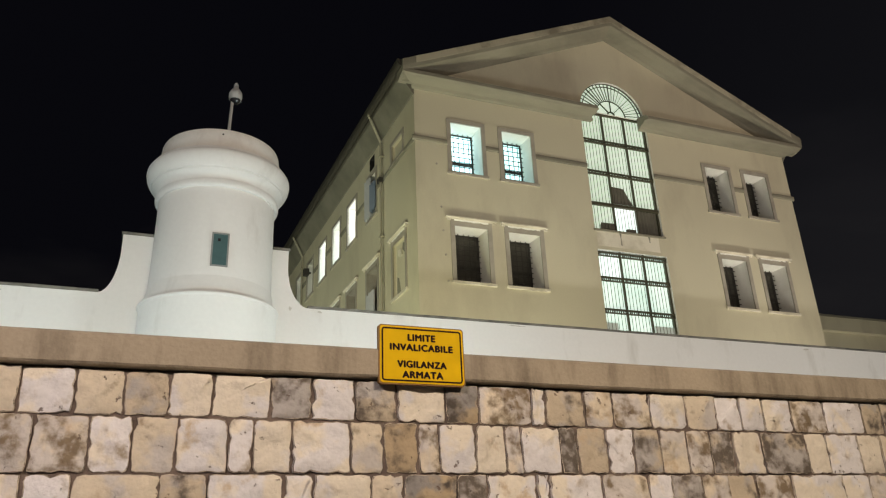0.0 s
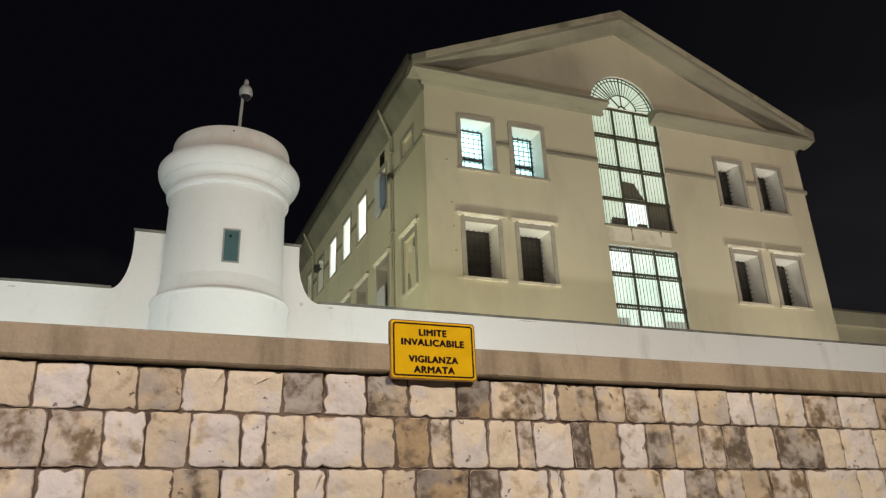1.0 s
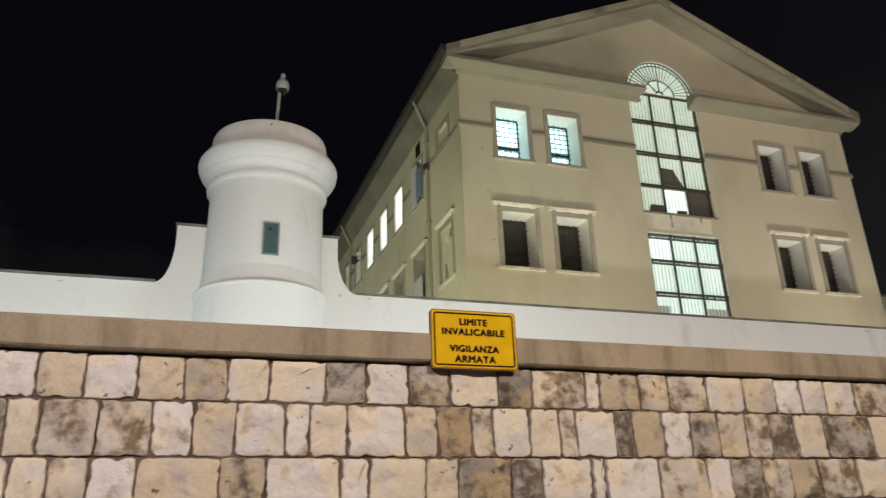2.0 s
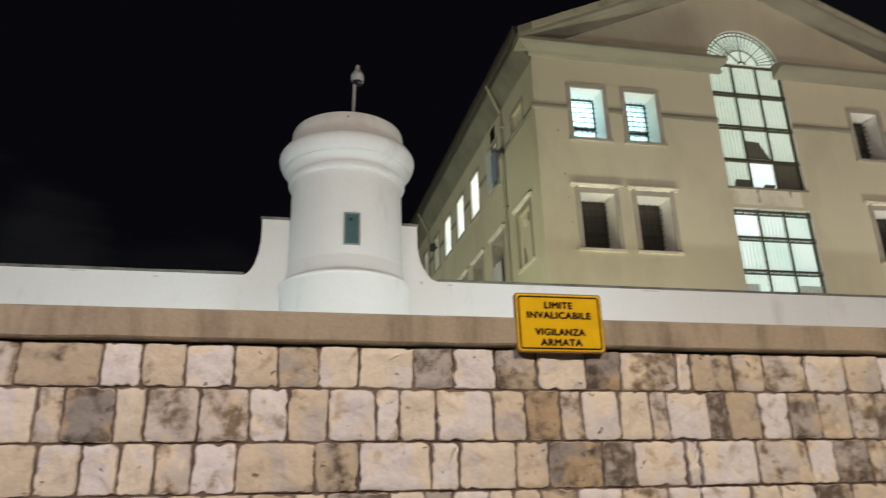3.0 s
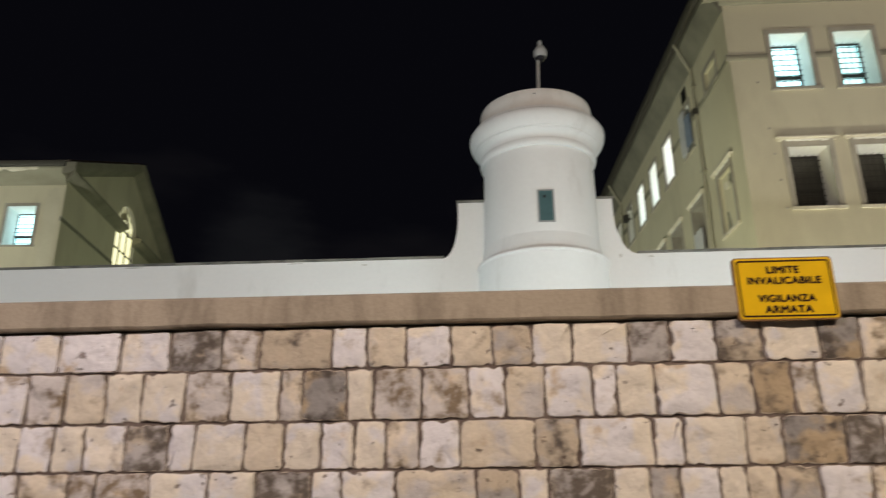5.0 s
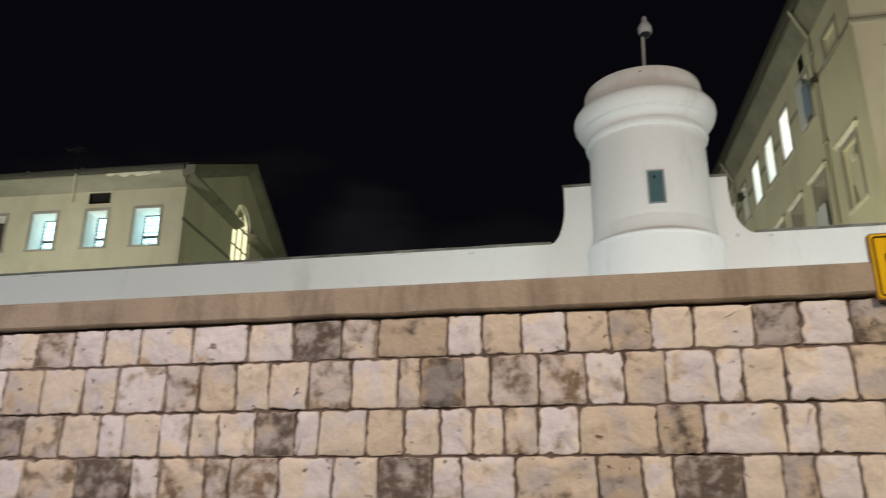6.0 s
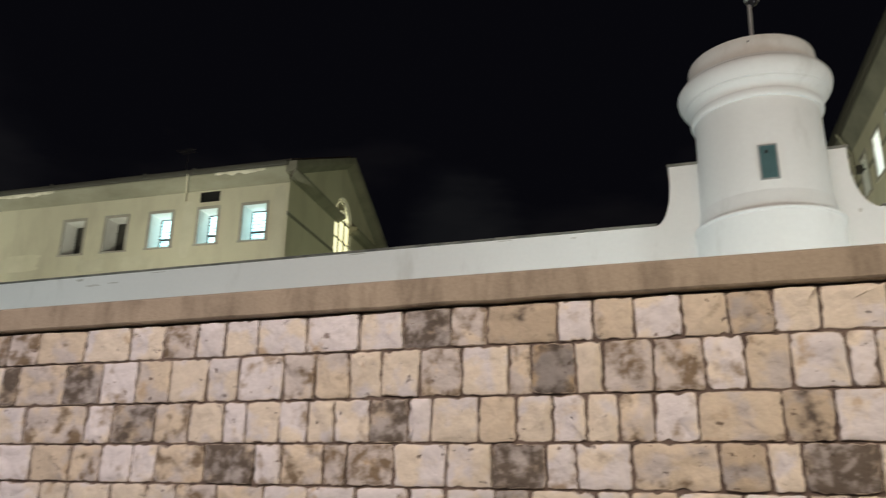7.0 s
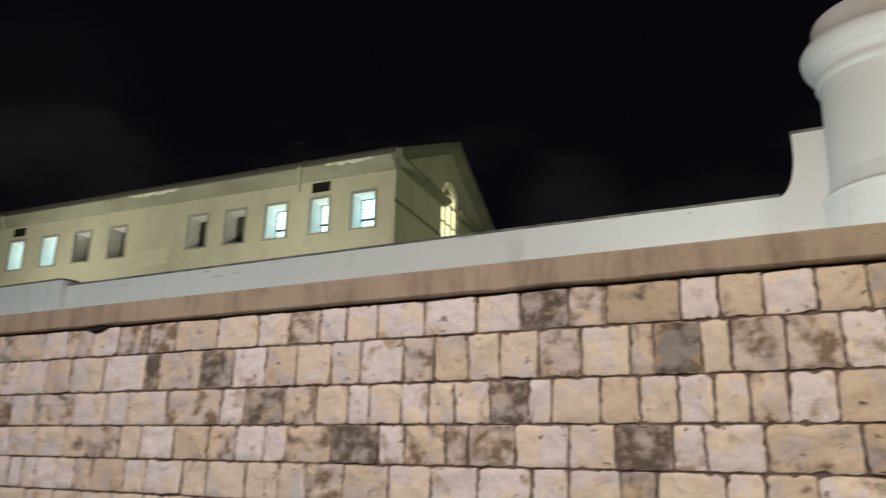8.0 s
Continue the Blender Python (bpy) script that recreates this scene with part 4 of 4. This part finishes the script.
        for v in (5.5, 8.6, 14.9, 21.5):
            bm = bmesh.new()
            box(bm, (-OVER - 0.19, v - 0.09, 17.55), (-OVER - 0.02, v + 0.09, 17.80), T)
            part("gutter_clip", bm, IRON, house, "dark gutter clip")
    under(house)
    return house


SKEW = 0.040
D = DARKGLASS
right_T = lambda u, v, z: Vector((4.76 + u - SKEW * v, 21.0 + v, z))
pavilion("prison_building", right_T, (13.04, 40.0, 0), "cream plastered prison pavilion with pediment and tall lit stair window",
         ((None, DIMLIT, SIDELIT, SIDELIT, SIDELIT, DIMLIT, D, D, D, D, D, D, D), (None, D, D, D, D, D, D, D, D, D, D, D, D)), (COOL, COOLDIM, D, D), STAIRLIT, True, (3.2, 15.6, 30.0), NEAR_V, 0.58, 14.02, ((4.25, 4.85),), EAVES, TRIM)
TH = radians(2.6)
CX, CY = -23.1, 32.5
left_T = lambda u, v, z: Vector((CX - v * math.cos(TH) - u * 0.115, CY - v * math.sin(TH) + u * math.cos(TH), z))
pavilion("prison_building", left_T, (-45.0, 40.0, 0), "cream plastered prison pavilion seen along its long barred side",
         ((COOL, COOL, COOL, D, D, D, D, COOL, COOL, D, D, D, D), (D,) * 13), (), YELLOWLIT, False, (6.2, 30.9), FAR_V, 0.68, 13.72, ((4.15, 5.35), (28.8, 30.0)), FAREAVES, TRIM)

# aerial on the ridge of the far pavilion
mast = empty("roof_aerial", (-36.2, 40.3, 21.5), "thin grey television aerial on the roof ridge", "aerial")
bm = bmesh.new()
rod(bm, (-36.2, 40.3, 21.5), (-36.2, 40.3, 23.9), 0.014)
part("mast", bm, PIPE, mast)
bm = bmesh.new()
rod(bm, (-37.0, 40.3, 23.7), (-35.6, 40.3, 23.8), 0.02)
for k in range(6):
    rod(bm, (-36.9 + 0.22 * k, 39.9, 23.72), (-36.9 + 0.22 * k, 40.7, 23.72), 0.012)
part("dipole", bm, PIPE, mast)
under(mast)

# low block beyond
low = empty("low_building", (45, 40, 0), "low beige rendered block with a projecting eaves band", "building")
bm = bmesh.new()
box(bm, (26, 35, 0), (70, 48, 14.4))
part("wall", bm, CREAM, low)
bm = bmesh.new()
box(bm, (25.7, 34.6, 14.4), (70.3, 48.4, 15.3))
part("eaves_band", bm, CREAM, low)
bm = bmesh.new()
box(bm, (25.6, 34.5, 15.3), (70.4, 48.5, 15.42))
part("roof_edge", bm, TRIM, low)
under(low)

# things hanging in the side windows of the nearer pavilion
def hanging(name, v, z0, z1, w, material, label):
    bm = bmesh.new()
    n = 8
    rings = []
    for k in range(n + 1):
        s = v - w / 2 + w * k / n
        o = 0.035 * math.sin(k * 2.1)
        rings.append([right_T(d + o, s, z + 0.05 * math.sin(k * 1.7)) for d, z in ((-0.12, z0), (-0.12, z1), (-0.07, z1), (-0.07, z0))])
    loft(bm, rings)
    tagged(part(name, bm, material), label, "cloth")


hanging("hanging_cloth", 4.2, 14.15, 15.3, 0.5, CLOTH, "blue-grey cloth hung at a barred window")
hanging("hanging_cloth", 4.8, 14.0, 15.7, 0.55, WHITECLOTH, "pale cloth hung at a barred window")
hanging("hanging_cloth", 4.5, 9.3, 10.9, 0.8, WHITECLOTH, "pale washing hung at a barred window")

# ---- stones of the outer wall ----
COURSES = ((2.84, 3.22), (2.385, 2.84), (1.975, 2.385), (1.59, 1.975), (1.20, 1.59), (0.80, 1.20), (0.40, 0.80), (0.0, 0.40))
# joints along the courses, in centimetres from the first stone, from west to east
TOP_COURSE = (-1355, (66, 51, 46, 49, 55, 45, 66, 62, 43, 42, 35, 39, 56, 58, 46, 48, 35, 65, 32, 35, 40, 37, 35, 35, 49, 36, 40, 40, 48, 35, 57, 16, 45, 34, 45, 48, 39, 33, 33, 42, 50, 59, 33))
SECOND_COURSE = (-1329, (56, 49, 62, 73, 23, 68, 50, 48, 43, 45, 37, 52, 35, 38, 33, 39, 41, 44, 21, 39, 24, 42, 41, 32, 34, 41, 21, 33, 52, 31, 33, 21, 36, 32, 17, 42, 20, 35, 32, 32, 35, 30, 31, 40, 64, 30, 50, 36))
THIRD_COURSE = (-1285, (77, 59, 38, 65, 86, 33, 56, 42, 41, 27, 38, 30, 29, 37, 38, 23, 45, 34, 33, 29, 27, 29, 35, 64, 37, 62, 25, 52, 30, 51, 31, 52, 14, 59, 55, 28, 39, 34, 37, 51, 74))
FOURTH_COURSE = (-934, (40, 30, 58, 58, 29, 46, 24, 47, 51, 42, 48, 26, 46, 68, 36, 25, 53, 30, 25, 32, 22, 25, 34, 41, 45, 33, 51, 30, 37))
JOINTS = (TOP_COURSE, SECOND_COURSE, THIRD_COURSE, FOURTH_COURSE)
# darker and stained stones, by the course and the place along it, in metres
GREY = ((-5.72, -4.8, -2.88, -1.67, -0.9, -0.04, 1.1), (-10.76, -9.71, -4.52, -0.65, 1.09, 1.36, 1.97, 2.96, 3.79),
        (-8.98, -6.09, -2.52, -0.38, 0.02, 2.4, 3.16), (-7.78, -4.85, -3.05, -2.34, -1.64, -0.56))
BLACKENED = ((-0.04,), (-4.52, -0.65), (-0.38,), ())
SPOT = ((-11.21, -10.67, -10.11, -8.52, -5.31, -3.97, -3.22, 0.42, 1.86, 2.74, 4.26),
        (-10.26, -8.79, -7.06, -6.68, -5.58, -4.82, -3.88, -3.45, -0.97, -0.39, 2.31),
        (-10.04, -8.5, -5.04, -3.83, -3.02, -0.79, 1.59, 2.77), (-6.97, -6.26, -3.55, -0.97, 0.24))


def stone_mesh(name, x0, x1, z0, z1, rnd):
    """One roughly dressed block: a ragged outline, chipped corners, a broken edge and an uneven face."""
    g = 0.003
    x0, x1, z0, z1 = x0 + g, x1 - g, z0 + g, z1 - g
    w, h = x1 - x0, z1 - z0
    nx, nz = (9 if w > 0.42 else 7), 8
    walk_round = [(i / nx, 0.0) for i in range(nx)] + [(1.0, j / nz) for j in range(nz)]
    walk_round += [(1 - i / nx, 1.0) for i in range(nx)] + [(0.0, 1 - j / nz) for j in range(nz)]
    tiltx, tiltz, proud = rnd.uniform(-0.022, 0.022), rnd.uniform(-0.016, 0.016), rnd.uniform(0.0, 0.014)
    skew0, skew1 = rnd.uniform(-0.010, 0.010), rnd.uniform(-0.010, 0.010)
    outer, inner, back = [], [], []
    for u, v in walk_round:
        corner = u in (0.0, 1.0) and v in (0.0, 1.0)
        bite = rnd.uniform(0.004, 0.020) if corner else abs(rnd.gauss(0.0, 0.0065)) + (0.016 if rnd.random() < 0.07 else 0.0)
        x = x0 + w * u + (skew0 * (1 - u) + skew1 * u) * (v - 0.5) * 2 + (rnd.uniform(-0.012, 0.012) if 0 < u < 1 else 0.0)
        z = z0 + h * v + (rnd.uniform(-0.012, 0.012) if 0 < v < 1 else 0.0)
        x += bite if u == 0.0 else -bite if u == 1.0 else 0.0
        z += bite if v == 0.0 else -bite if v == 1.0 else 0.0
        y = WALL_Y - proud + tiltx * (u - 0.5) + tiltz * (v - 0.5)
        outer.append((x, y + rnd.uniform(0.001, 0.005), z))
        back.append((x, WALL_Y + 0.06, z))
        k = rnd.uniform(0.002, 0.010)
        inner.append((x + (k if u == 0.0 else -k if u == 1.0 else 0.0), y + rnd.uniform(-0.0008, 0.0008),
                      z + (k if v == 0.0 else -k if v == 1.0 else 0.0)))
    n = len(outer)
    # two rings and a hub carry the hammered relief of the face
    hx, hz, seed = x0 + w * rnd.uniform(0.38, 0.62), z0 + h * rnd.uniform(0.38, 0.62), rnd.uniform(0, 60)

    def face(x, z, y, t):
        lump = 0.040 * noise.noise((x * 4.6, z * 4.6, seed)) + 0.020 * abs(noise.noise((x * 9.5, z * 9.5, seed + 9)))
        return (x, min(y - (0.004 + lump) * t, WALL_Y + 0.003), z)
    rings = [inner]
    for t in (0.80, 0.55, 0.28):
        rings.append([face(hx + (p[0] - hx) * t, hz + (p[2] - hz) * t, p[1], 1.0 if t < 0.7 else 0.7) for p in inner])
    yc = sum(p[1] for p in inner) / len(inner)
    n = len(outer)
    verts = outer + back + [p for r in rings for p in r] + [face(hx, hz, yc, 1.0)]
    faces = []
    for k in range(n):
        q = (k + 1) % n
        faces.append((q, k, n + k, n + q))
        faces.append((k, q, 2 * n + q, 2 * n + k))
        for r in (2, 3, 4):
            faces.append((r * n + k, r * n + q, (r + 1) * n + q, (r + 1) * n + k))
        faces.append((5 * n + k, 5 * n + q, 6 * n))
    return verts, faces


def dressed(ob):
    """Smooth faces on the fronts, crisp ones at the broken edges and sides."""
    ob.data.materials.append(CRUMBLED)
    ob.data.polygons.foreach_set("material_index", [1 if i % 6 == 1 else 0 for i in range(len(ob.data.polygons))])
    ob.data.polygons.foreach_set("use_smooth", [i % 6 > 1 for i in range(len(ob.data.polygons))])
    return ob


rnd = random.Random(7)
rest_v, rest_f = [], []
count = 0
for c, (z0, z1) in enumerate(COURSES):
    spans = []
    if c < len(JOINTS):
        x = JOINTS[c][0] / 100
        first = x
        for w in JOINTS[c][1]:
            spans.append((x, x + w / 100))
            x += w / 100
        last = x
    else:
        first = last = -8.4 + 0.13 * c
    while last < 39:
        w = rnd.uniform(0.28, 0.58)
        spans.append((last, last + w))
        last += w
    while first > -39:
        w = rnd.uniform(0.28, 0.58)
        spans.append((first - w, first))
        first -= w
    for x0, x1 in spans:
        v, f = stone_mesh("stone", x0, x1, z0, z1, rnd)
        mid = (x0 + x1) / 2
        listed = c < len(GREY) and JOINTS[c][0] / 100 < mid
        pick = rnd.random()
        if c < 5 and -16 < mid < 7.2 and count < 300:
            if listed and any(x0 < g < x1 for g in BLACKENED[c]):
                m_ = SOOTY
            elif listed and any(x0 < g < x1 for g in GREY[c]):
                m_ = DARK
            elif listed and any(x0 < g < x1 for g in SPOT[c]):
                m_ = STAINED
            elif mid < -11.4 or mid > 4.4 or c > 3 or (c == 3 and (mid < -8.2 or mid > 0.5)):
                m_ = (DARK if pick < 0.24 else STAINED if pick < 0.58 else PALE) if c == 0 else DARK if pick < 0.14 else STAINED if pick < 0.38 else PALE
            else:
                m_ = STAINED if pick < (0.40 if mid > 1.2 else 0.05) else PALE
            dressed(mesh_part("stone", v, f, m_, stone_wall))
            count += 1
        else:
            b0 = len(rest_v)
            rest_v += v
            rest_f += [tuple(i + b0 for i in q) for q in f]
ob = dressed(mesh_part("stonework", rest_v, rest_f, PALE, stone_wall))
tagged(ob, kind="stuff")
